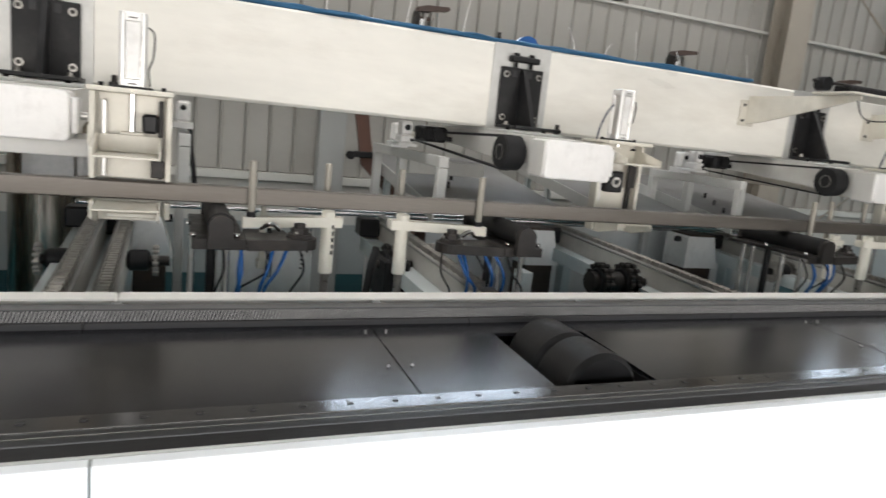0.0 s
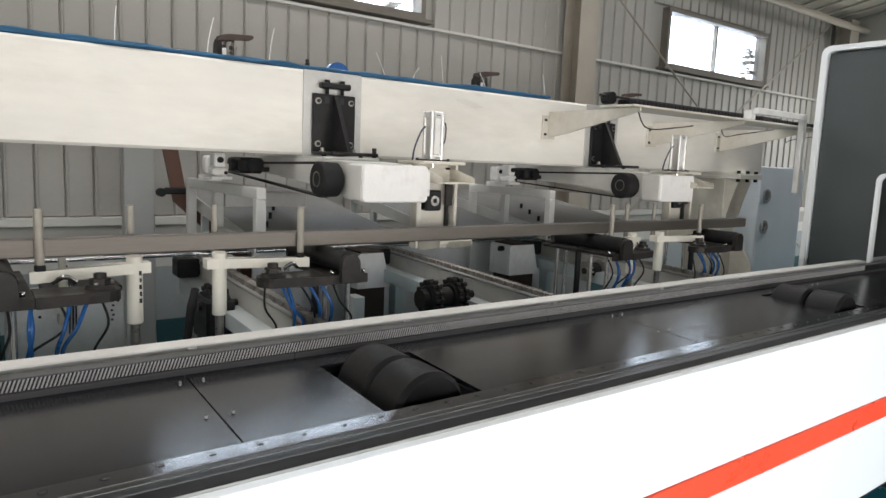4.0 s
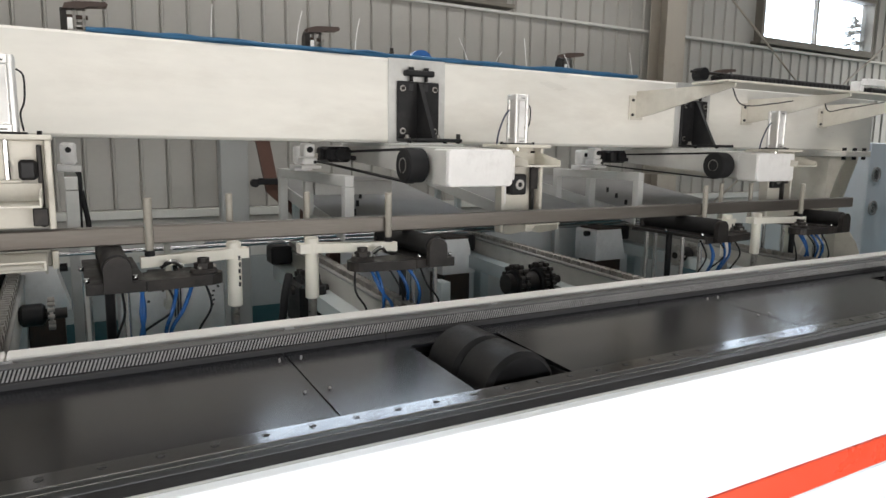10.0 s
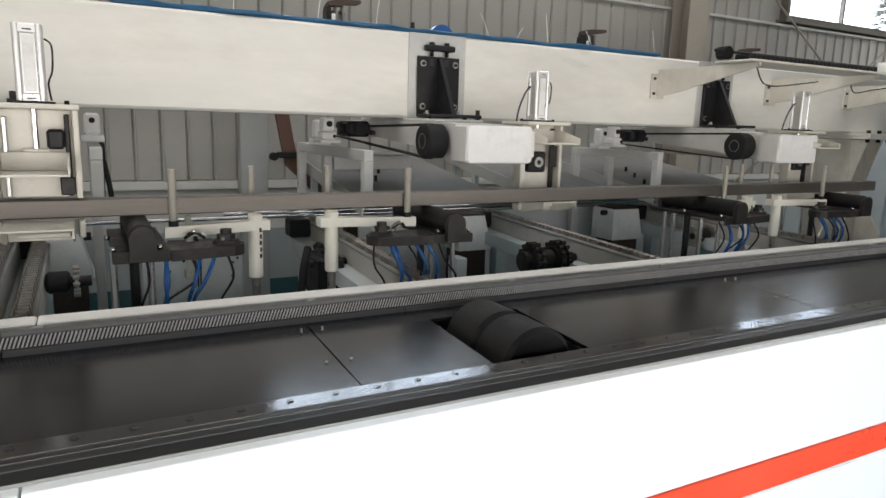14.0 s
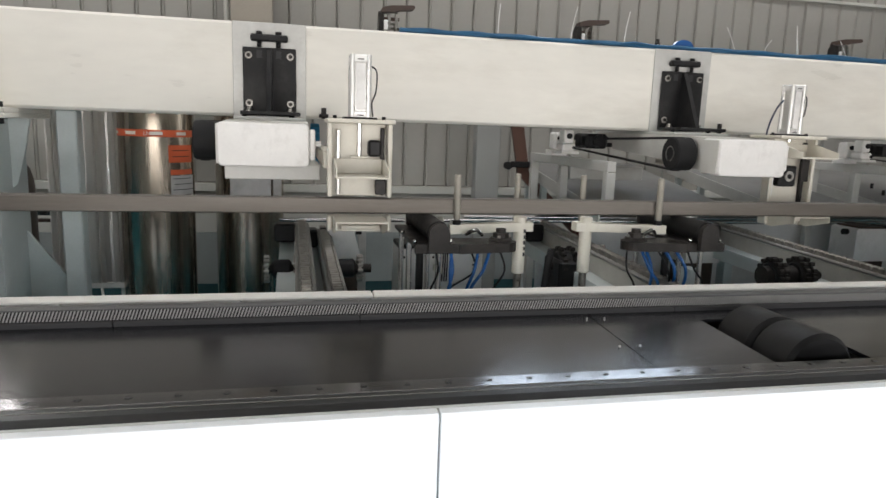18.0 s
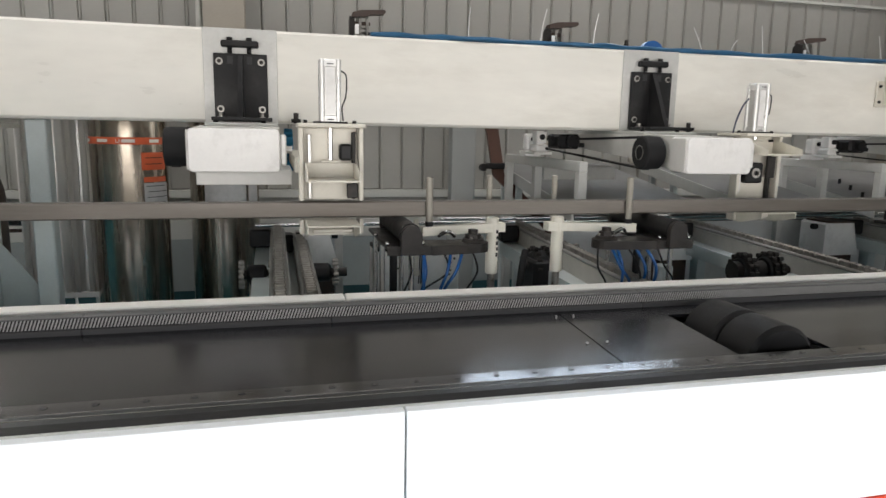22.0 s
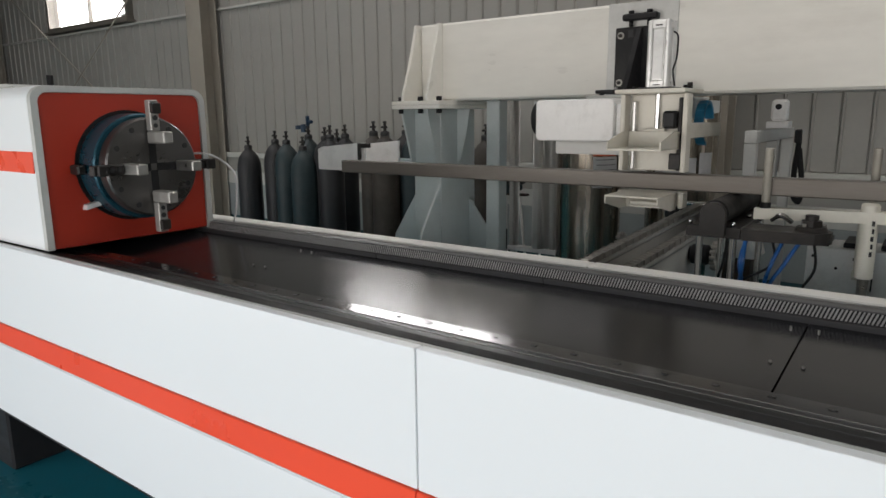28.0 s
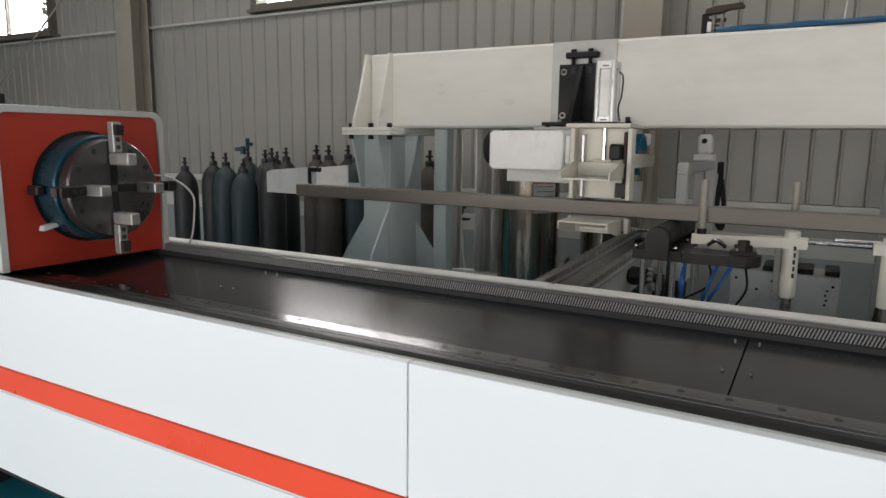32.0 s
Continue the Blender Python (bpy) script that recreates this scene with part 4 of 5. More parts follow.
    tray(zt, True, "upper_jaw", "folded cream sheet jaw")
    part("rod_plate", S().box(-0.035, 0.035, 0.026, 0.075, zt + 0.0605, zt + 0.07), cream, g)
    tray(0.045, False, "lower_jaw", "folded cream sheet jaw")
    part("lower_block", S().box(-0.07, 0.078, 0.0, 0.05, -0.006 if closed else 0.0, 0.012 if closed else 0.03, 0.004), cream, g)
    blk_ = part("pinion_block", S().box(-0.06 if not closed else 0.03, 0.03 if not closed else 0.078, 0.005, 0.055, 0.265 if closed else 0.165, 0.325 if closed else 0.262, 0.008), black_paint, g, "black pinion drive block")
    if not closed:
        part("pinion_flange", S().ring((-0.015, 0.004, 0.213), (0, -1, 0), 0.024, 0.012, 0.006, 20), worn_steel, blk_)
    return g


gripper(0.040, 2.40, True)
gripper(2.062, 2.62, False)
gripper(4.0, 2.62, False)

# ---- square tube being loaded ----
tube = thing("square_tube", (1.48, 2.459, 1.251), "long rusty-grey square steel tube resting on the roller stands", "tube")
sq = [(-0.029, 0.004), (-0.025, 0.0), (0.025, 0.0), (0.029, 0.004), (0.029, 0.054), (0.025, 0.058), (-0.025, 0.058), (-0.029, 0.054)]
iq = [(-0.025, 0.006), (-0.023, 0.004), (0.023, 0.004), (0.025, 0.006), (0.025, 0.052), (0.023, 0.054), (-0.023, 0.054), (-0.025, 0.052)]
tb = S()
ends = [(x, *p) for x in (-2.98, 2.98) for ring_ in (sq, iq) for p in ring_]
fs = []
for k in range(8):
    q = (k + 1) % 8
    fs += [(k, q, 16 + q, 16 + k), (8 + k, 24 + k, 24 + q, 8 + q), (k, 8 + k, 8 + q, q), (16 + k, 16 + q, 24 + q, 24 + k)]
part("wall", tb.put(ends, fs), tube_steel, tube)
part("weld_seam", S().rod((-2.975, 0.008, 0.0575), (2.975, 0.008, 0.0575), 0.0018, seg=6), worn_steel, tube, "thin bright weld seam")

# ---- roller stands with swing arms ----
def roller_stand(m, label):
    """m = 1: roller before the post along x; m = -1: mirrored."""
    st = thing("roller_stand", (0, 0, 0), label, "roller stand", "roller stands")

    def bx(x0, x1, *r, **k):
        return S().box(*sorted((m * x0, m * x1)), *r, **k)
    part("base", bx(-0.16, 0.42, -0.25, 0.35, 0.0, 0.62, b=0.01), pale_blue, st)
    part("bed_plate", bx(-0.195, -0.03, -0.24, 0.25, 1.150, 1.166), black_steel, st, "black bed plate")
    part("lip", bx(-0.195, -0.03, -0.25, -0.2405, 1.132, 1.166), black_steel, st)
    lever = [(m * -0.029, -0.25), (m * 0.15, -0.225)] + [(m * (0.15 + 0.058 * math.cos(q)), -0.167 + 0.058 * math.sin(q)) for q in [math.pi * (k / 10 - 0.5) for k in range(11)]] + [(m * 0.15, -0.109), (m * -0.029, -0.095)]
    part("cross_bar", S().prism(lever, "z", 1.130, 1.1645), black_steel, st, "black rounded lever plate")
    part("end_plate", S().prism([(m * (-0.11 + 0.038 * math.cos(a_)), 1.207 + 0.038 * math.sin(a_)) for a_ in [math.pi * k / 10 for k in range(11)]] + [(m * -0.148, 1.14), (m * -0.072, 1.14)], "y", -0.275, -0.2505), black_steel, st)
    part("end_plate", bx(-0.150, -0.070, 0.2165, 0.24, 1.167, 1.243, b=0.020), black_steel, st)
    rl = part("roller", S().rod((m * -0.11, -0.249, 1.209), (m * -0.11, 0.215, 1.209), 0.041, seg=24, e=0.003), roller_rubber, st, "black rubber roller")
    for dx, dy in ((-0.19, -0.22), (-0.06, -0.22), (-0.06, 0.0), (-0.20, 0.0)):
        part("bolt", S().rod((m * dx, dy, 1.1665), (m * dx, dy, 1.18), 0.008, seg=6), chrome, st)
    for dx, dy in ((-0.19, -0.10), (-0.08, -0.12), (-0.18, 0.15), (-0.06, 0.2)):
        part("guide_rod", S().rod((m * dx, dy, 0.62), (m * dx, dy, 1.1495), 0.011, seg=12), chrome, st, "chrome lifting rod")
    part("cylinder", S().rod((m * -0.12, 0.05, 0.62), (m * -0.12, 0.05, 1.149), 0.016, seg=12), black_paint, st)
    piv = part("pivot", S().rod((m * 0.150, -0.165, 1.1655), (m * 0.150, -0.165, 1.178), 0.046, 0.040, seg=18).rod((m * 0.150, -0.165, 1.178), (m * 0.150, -0.165, 1.196), 0.030, seg=6).rod((m * 0.150, -0.165, 1.196), (m * 0.150, -0.165, 1.212), 0.019, seg=16), black_steel, st)
    # post and swing arm
    part("post_rod", S().rod((m * 0.285, 0.01, 0.6), (m * 0.285, 0.01, 1.005), 0.016, seg=12), worn_steel, st)
    for q in range(3):
        part("nut", S().rod((m * (0.15 + 0.033 * math.cos(2.1 * q)), -0.165 + 0.033 * math.sin(2.1 * q), 1.178), (m * (0.15 + 0.033 * math.cos(2.1 * q)), -0.165 + 0.033 * math.sin(2.1 * q), 1.188), 0.007, seg=6), worn_steel, piv)
    po = part("post", S().rod((m * 0.285, 0.01, 1.0), (m * 0.285, 0.01, 1.236), 0.026, seg=22, e=0.004), nylon, st, "white plastic post")
    if m > 0:
        for k in range(5):
            part("mark", S().box(0.285 + 0.009 + 0.002 * (k % 2), 0.285 + 0.017, -0.0172, -0.0150, 1.075 + k * 0.024, 1.090 + k * 0.024, 0.0), ink, po)
    part("swing_arm", S().prism([(m * -0.03, -0.085), (m * -0.03, -0.05), (m * 0.255, 0.035), (m * 0.335, 0.045), (m * 0.335, -0.01), (m * 0.255, -0.018)], "z", 1.176, 1.212), nylon, st, "cream plastic swing arm")
    part("pin_cap", S().rod((m * 0.0, -0.066, 1.2125), (m * 0.0, -0.066, 1.23), 0.016, seg=16), rubber, st)
    part("pin", S().rod((m * 0.0, -0.066, 1.2305), (m * 0.0, -0.066, 1.405), 0.0135, seg=16, e=0.003), pin_steel, st, "worn upright guide pin")
    part("pin", S().rod((m * 0.285, 0.062, 1.19), (m * 0.285, 0.062, 1.405), 0.0125, seg=16, e=0.003), pin_steel, st, "worn upright guide pin")
    part("swivel", S().sweep([(m * 0.03, -0.10, 1.18), (m * 0.06, -0.13, 1.20), (m * 0.09, -0.12, 1.18)], 0.008), chrome, st)
    rnd = random.Random(5 if m > 0 else 9)
    for k in range(7):
        x0 = -0.10 + 0.044 * k + rnd.uniform(-0.02, 0.02)
        part("air_hose", S().sweep([(m * x0, -0.13, 1.13), (m * (x0 + rnd.uniform(-0.04, 0.02)), -0.17, 1.05), (m * (x0 - 0.05 + rnd.uniform(-0.05, 0.05)), -0.14, 0.96), (m * (x0 - 0.02), -0.08, 0.85), (m * (x0 + 0.03), -0.05, 0.63)], 0.0064 if k % 3 else 0.004, 8), blue_hose if k % 3 else rubber, st, "blue air hose" if k % 3 else "black cable")
    return st


near = roller_stand(1, "black roller stand with cream swing arm and blue hoses")
far = roller_stand(-1, "black roller stand with cream swing arm and blue hoses")
near.location, far.location = (0.417, 2.486, 0), (1.277, 2.486, 0)
copy_thing(near, pose(3.09, 2.486, 0))
copy_thing(far, pose(3.915, 2.486, 0))

# ---- chain conveyors behind ----
conv = thing("chain_conveyor", (0, 0, 0), "sloping grey-cream channel conveyor with a dark roller chain on top", "conveyor", "chain conveyors")
CY0, CZ0, CY1, CZ1 = 2.22, 0.962, 3.78, 1.012
part("channel", S().prism([(CY0, CZ0 - 0.15), (CY0, CZ0 - 0.012), (CY1, CZ1 - 0.012), (CY1, CZ1 - 0.15)], "x", -0.032, 0.032), conveyor_grey, conv)
for dx in (-0.030, 0.030):
    part("guide_strip", S().rod((dx, CY0, CZ0), (dx, CY1, CZ1), 0.010, seg=10), guide_plastic, conv)
ch = S()
LINKS = 42
for i in range(LINKS):
    f = (i + 0.5) / LINKS
    y, z = CY0 + f * (CY1 - CY0), CZ0 + f * (CZ1 - CZ0)
    ch.rod((-0.016, y, z + 0.018), (0.016, y, z + 0.018), 0.0125, seg=10)
    d_ = 0.0165 if i % 2 else 0.0205
    for sx in (-1, 1):
        ch.box(*sorted((sx * d_, sx * (d_ + 0.003))), y - 0.0155, y + 0.0155, z + 0.007, z + 0.030, 0.0)
tagged(part("chain", ch, chain_steel, conv, "dark oily roller chain"), kind="stuff")
part("leg", S().box(-0.031, 0.031, 2.7, 2.78, 0.0, 0.84), pale_blue, conv)
part("leg", S().box(-0.031, 0.031, 3.6, 3.68, 0.0, 0.855), pale_blue, conv)
part("drive_box", S().box(-0.15, -0.034, 3.66, 3.78, 0.93, 1.03, 0.01), black_paint, conv, "black bearing block")
part("side_rail", S().prism([(2.5, 0.80), (2.5, 0.87), (3.75, 0.92), (3.75, 0.84)], "x", -0.12, -0.034), pale_blue, conv)
conv.location = (1.30, 0, 0)
for x in (-0.155, 2.50, 3.85):
    copy_thing(conv, pose(x, 0, 0))

low = copy_thing(conv, pose(-0.035, 0.02, -0.035))
rear = thing("sheet_metal_screen", (3.2, 4.05, 0), "pale grey sheet-metal screen behind the conveyors", "screen")
for k in range(3):
    part("sheet", S().box(-1.5 + k * 1.05, -0.454 + k * 1.05, 0.0, 0.02, 0.22, 0.985, 0.002), sheet_grey, rear)
part("foot", S().box(-1.45, -1.37, 0.021, 0.08, 0.0, 0.9), mast_grey, rear)
part("foot", S().box(1.5, 1.58, 0.021, 0.08, 0.0, 0.9), mast_grey, rear)
part("top_channel", S().box(-1.5, 1.645, -0.01, 0.06, 0.986, 1.035), black_steel, rear, "dark top channel")

shaft = thing("sprocket_shaft", (0, 3.1, 0.9), "drive shaft with black hubs and oily chain sprockets", "shaft")
for x0, x1, r, hy in ((-0.30, -0.21, 0.045, 0), (0.0, 0.09, 0.045, 0), (1.12, 1.22, 0.078, 0), (2.14, 2.21, 0.072, -0.3), (2.29, 2.37, 0.074, -0.3), (3.7, 3.8, 0.05, 0)):
    part("hub", S().rod((x0, hy, 0), (x1, hy, 0), r, seg=24, e=0.012), black_paint, shaft, "black shaft hub")
    part("shaft", S().rod((x0 - 0.035, hy, -0.001), (x1 + 0.075, hy, -0.001), 0.052 if hy and x0 < 2.2 else 0.022), black_steel, shaft)
    for xx in ((x0 - 0.03, x1 + 0.014) if r < 0.055 else (x0 + 0.01, x1 - 0.03)):
        sp = S().rod((xx, hy, 0), (xx + 0.012, hy, 0), r + 0.008, seg=24)
        for k in range(14):
            a = 2 * math.pi * k / 14
            c_, s_ = hy + math.cos(a) * (r + 0.013), math.sin(a) * (r + 0.013)
            sp.rod((xx - 0.006, c_, s_), (xx + 0.018, c_, s_), 0.008 if r < 0.055 else 0.012, seg=8)
        part("sprocket", sp, chain_steel if r < 0.055 else black_steel, shaft, "oily chain sprocket")
for x in (-0.25, 1.9, 4.0):
    part("bearing_post", S().box(x - 0.03, x + 0.03, -0.05, 0.05, -0.9, -0.02), pale_blue, shaft)

part("gearbox", S().box(1.10, 1.23, -0.10, 0.12, -0.16, 0.04, 0.012), black_paint, shaft, "black chain gearbox")
ladder = S()
for k in range(11):
    zc = 0.11 - k * 0.030
    for xc in (1.305, 1.345):
        ladder.rod((xc, -0.075, zc), (xc, -0.050, zc), 0.0125, seg=12, e=0.003)
    ladder.box(1.29, 1.36, -0.049, -0.044, zc - 0.009, zc + 0.009, 0.002)
tagged(part("drive_chain", ladder, chain_steel, shaft, "oily drive chain with pale rollers"), kind="stuff")
part("conduit", S().sweep([(1.05, -0.10, 0.10), (1.02, -0.14, 0.03), (1.00, -0.16, -0.08), (0.97, -0.18, -0.22)], 0.018, 10), rubber, shaft, "black corrugated conduit")


def stop_block(x, w):
    b = thing("stop_block", (x, 3.6, 0), "grey-white sheet stop block with a chamfered top and rusty foot", "stop block", "stop blocks")
    part("head", S().prism([(-w / 2, 0.80), (-w / 2, 1.008), (-w / 2 + 0.02, 1.022), (w / 2 - 0.02, 1.022), (w / 2 + 0.04, 0.80)], "y", 0.0, 0.22), cover_white, b)
    part("foot", S().box(-w / 2 + 0.02, w / 2 + 0.01, 0.02, 0.2, 0.0, 0.799), rust_dark, b, "rusty brown foot")
    part("plate", S().box(-w / 2 + 0.01, w / 2 - 0.03, -0.02, 0.19, 1.0225, 1.034), rust_dark, b)
    for s in (-1, 1):
        part("knob", S().rod((s * (w / 2 + 0.002), 0.08, 0.99), (s * (w / 2 + 0.035), 0.08, 0.99), 0.02, seg=12), black_paint, b)


stop_block(0.06, 0.16)
stop_block(2.29, 0.20)
stop_block(3.56, 0.25)

solid("chrome_rod", S().rod((-0.28, 3.9, 1.022), (4.6, 3.9, 1.022), 0.012, seg=16).rod((0.85, 3.98, 1.034), (4.6, 3.98, 1.034), 0.014, seg=14), chrome, "long bright chrome rod lying across the conveyors", "rod")

lift = thing("lift_box", (0.64, 3.66, 0), "white sheet-metal lift box with small marks", "machine box")
part("body", S().box(-0.25, 0.25, 0.0, 0.26, 0.0, 0.886, 0.006), cover_white, lift)
for x0, x1 in ((-0.25, -0.16), (-0.10, 0.0), (0.05, 0.13), (0.18, 0.245)):
    part("pad", S().box(x0, x1, 0.02, 0.24, 0.8865, 0.912), black_paint, lift)
for x_, z_ in ((-0.22, 0.84), (-0.05, 0.84), (0.22, 0.84), (-0.12, 0.79)):
    part("screw", S().rod((x_, -0.0005, z_), (x_, -0.005, z_), 0.007, seg=8), black_steel, lift)
for k in range(4):
    part("mark", S().box(0.185 + (k % 2) * 0.006, 0.197 + (k % 2) * 0.006, -0.002, -0.0004, 0.74 + k * 0.024, 0.750 + k * 0.024, 0.0), ink, lift)
part("prong", S().box(-0.045, -0.015, -0.09, -0.06, 0.80, 1.09, 0.005), cream, lift, "upright cream stop finger")
part("prong_foot", S().box(-0.05, -0.01, -0.09, -0.002, 0.76, 0.80), cream, lift)
for k in range(3):
    part("cable", S().sweep([(-0.01, -0.06, 1.04), (0.0 + 0.008 * k, -0.05, 0.95), (0.005 + 0.012 * k, -0.03, 0.85), (0.0 + 0.014 * k, -0.02, 0.70)], 0.0035, 6), rubber, lift)


# ---- white frames and the inclined tray behind ----
def carrier_frame(x, y0, y1, zl=0.0):
    f = thing("carrier_frame", (x, y0, 0), "white welded square-tube carrier frame", "frame", "carrier frames")
    L = y1 - y0
    for n_, y in enumerate((0.0, 0.55 * L, L)):
        part("leg", S().box(-0.024, 0.024, y - 0.024, y + 0.024, 0.0 if n_ == 2 else 1.171, 1.389), frame_white, f)
    part("top_rail", S().box(-0.024, 0.024, -0.024, L + 0.024, 1.39, 1.442), frame_white, f)
    part("mid_rail", S().box(-0.02, 0.02, 0.031, 0.55 * L - 0.031, 1.17, 1.20), frame_white, f)
    if 1 < x < 2:
        part("cross_rail", S().box(0.031, 0.5, L * 0.55 - 0.03, L * 0.55 + 0.03, 1.31, 1.389), frame_white, f)
    bb = part("bearing_block", S().box(-0.05, 0.05, L * 0.62, L * 0.62 + 0.1, 1.4425, 1.475).box(-0.035, 0.035, L * 0.62 + 0.01, L * 0.62 + 0.09, 1.476, 1.58, 0.012), cover_white, f, "cast white bearing block")
    part("bolt", S().rod((0.0, L * 0.62 + 0.009, 1.545), (0.0, L * 0.62 - 0.004, 1.545), 0.014, seg=8), rubber, bb)


carrier_frame(0.21, 3.15, 4.0)
carrier_frame(1.36, 3.06, 4.15)
carrier_frame(3.35, 3.15, 3.95)


def tray(x0, x1):
    t = thing("sloping_tray", (0, 0, 0), "pale grey sloping sheet tray behind the conveyors", "tray", "sloping trays")
    part("sheet", S().prism([(3.25, 1.16), (3.25, 1.168), (4.6, 1.368), (4.6, 1.36)], "x", x0, x1), tray_grey, t)
    part("edge", S().prism([(3.25, 1.10), (3.25, 1.175), (4.6, 1.375), (4.6, 1.30)], "x", x0 - 0.012, x0 - 0.001), frame_white, t)
    for yy in (4.2, 4.5):
        z_ = 1.16 + (yy - 3.25) * 0.148
        part("leg", S().box(x0 + 0.02, x0 + 0.06, yy, yy + 0.04, 0, z_), pale_blue, t)
        part("leg", S().box(x1 - 0.06, x1 - 0.02, yy, yy + 0.04, 0, z_), pale_blue, t)
    for k in range(3):
        xx = x0 + 0.15 + 0.1 * k
        part("clamp_foot", S().rod((xx, 3.5 + 0.2 * k, 1.205 + 0.03 * k), (xx, 3.5 + 0.2 * k, 1.24 + 0.03 * k), 0.01, seg=8), rubber, t)


tray(1.42, 2.28)
tray(2.62, 3.22)
tray(3.45, 4.5)
brace = thing("brown_brace", (1.26, 4.3, 0), "rust-brown flat steel brace with a black clamp", "brace")
part("bar", S().prism([(-0.09, 1.98), (0.0, 1.98), (0.12, 1.30), (0.55, 0.9), (0.50, 0.85), (0.04, 1.29)], "y", 0.0, 0.03), brown_paint, brace)
part("clamp", S().box(-0.02, 0.12, -0.03, -0.001, 1.335, 1.375, 0.008).rod((-0.035, -0.02, 1.345), (-0.035, 0.02, 1.345), 0.026, seg=14), rubber, brace)
part("foot", S().prism([(0.46, 0.86), (0.56, 0.95), (0.6, 0.0), (0.45, 0.0)], "y", 0.032, 0.1), brown_paint, brace)
mast = thing("mast", (1.17, 4.65, 0), "plain grey steel mast on a foot plate behind the loader", "mast")
part("post", S().box(-0.09, 0.09, -0.05, 0.05, 0.015, 1.94, 0.006), mast_grey, mast)
part("foot_plate", S().box(-0.15, 0.15, -0.11, 0.11, 0.0, 0.0145), mast_grey, mast)
part("cap", S().box(-0.09, 0.09, -0.05, 0.05, 1.941, 1.95), trim_white, mast)

# ---- on top of the beam ----
def cable_clip(x):
    c = thing("spring_clip", (x, 3.36, BZ1), "grey steel spring clip with a bent handle on the beam", "clip", "clips on the beam")
    part("base", S().box(-0.065, 0.05, -0.035, 0.04, 0.0, 0.014), rust_dark, c)
    for x0, x1 in ((-0.058, -0.034), (-0.012, 0.0), (0.024, 0.036)):
        part("cheek", S().prism([(-0.03, 0.0145), (0.035, 0.0145), (0.03, 0.09), (0.0, 0.112), (-0.026, 0.10)], "x", x0, x1), black_steel if x0 < -0.05 else worn_steel, c, "stained steel cheek plate")
    part("pin", S().rod((-0.0335, 0.0, 0.078), (0.045, 0.0, 0.078), 0.009, seg=10), rust_dark, c)
    part("spring", S().rod((-0.011, 0.012, 0.045), (0.0235, 0.012, 0.045), 0.016, seg=12), worn_steel, c)
    part("tag", S().box(-0.032, -0.014, -0.031, -0.027, 0.024, 0.07), white_plastic, c)
    part("handle", S().prism([(-0.048, 0.105), (-0.04, 0.128), (0.0, 0.139), (0.115, 0.146), (0.122, 0.136), (0.115, 0.127), (0.05, 0.122), (0.03, 0.112)], "y", -0.028, 0.034), rust_dark, c, "dark rusty lever")


for x in (0.27, 1.31, 2.90, 4.32):
    cable_clip(x)
for x, lean, h in ((0.79, 0.012, 0.15), (1.175, 0.035, 0.165), (1.47, 0.03, 0.16), (2.12, -0.05, 0.12), (2.30, 0.05, 0.07), (2.51, -0.01, 0.155), (2.83, -0.04, 0.09), (3.33, -0.02, 0.14)):
    solid("cable_tie", S().sweep([(x, BY0 + 0.03, BZ1 + 0.02), (x + lean * 0.4, BY0 + 0.04, BZ1 + 0.02 + h * 0.5), (x + lean, BY0 + 0.045, BZ1 + 0.02 + h)], 0.0022, 6), white_plastic, "loose white end of a cable tie standing up", "cable tie", "cable ties")
sp = thing("cable_reel", (1.98, 3.5, BZ1), "round blue plastic cable fitting on the beam", "fitting")
part("disc", S().rod((-0.0, 0.0, 0.025), (0.0, 0.03, 0.025), 0.075, seg=32), plastic_blue, sp)
part("foot", S().box(-0.05, 0.17, -0.02, 0.05, 0.0, 0.028), black_steel, sp)
solid("limit_switch", S().box(1.70, 1.715, 3.3, 3.33, BZ1, BZ1 + 0.05).rod((1.7075, 3.315, BZ1 + 0.05), (1.7075, 3.315, BZ1 + 0.065), 0.01, seg=10), black_steel, "tiny black limit switch on the beam", "switch")
part("blue_line", S().sweep([(x, BY0 - 0.006 + 0.004 * math.sin(9 * x), BZ1 - 0.006 + random.uniform(-0.004, 0.004)) for x in np.linspace(0.32, 3.4, 40)], 0.0055), blue_cable, beam, "blue air line along the upper edge")

# cable tray on cantilevers at the right of the beam
trayr = thing("cable_tray", (0, 0, 0), "cream cable tray on brackets with a black drag chain", "cable tray")
part("pan", S().box(3.25, 5.55, 2.46, 2.70, 1.945, 1.957), cream, trayr)
for x in (3.33, 4.40, 5.3):
    part("cantilever", S().prism([(3.185, 1.94), (3.185, 1.78), (3.05, 1.80), (2.48, 1.925), (2.48, 1.944), (3.185, 1.944)], "x", x, x + 0.014), cream, trayr)
    part("seat", S().box(x - 0.05, x + 0.064, 3.186, 3.199, 1.77, 1.92), cream, trayr)
    for dz in (1.80, 1.89):
        part("bolt", S().rod((x - 0.03, 3.1855, dz), (x - 0.03, 3.176, dz), 0.009, seg=6), black_paint, trayr)
lk = S()
for i in range(58):
    x = 3.3 + i * 0.038
    lk.box(x, x + 0.034, 2.52, 2.535, 1.958, 1.99, 0.003).box(x, x + 0.034, 2.60, 2.615, 1.958, 1.99, 0.003).box(x + 0.01, x + 0.024, 2.5355, 2.5995, 1.984, 1.989, 0.0)
tagged(part("drag_chain", lk, rubber, trayr, "black plastic drag chain"), kind="stuff")
part("rail", S().rod((3.2, 2.66, 2.01), (5.2, 2.66, 2.01), 0.009), black_steel, trayr)
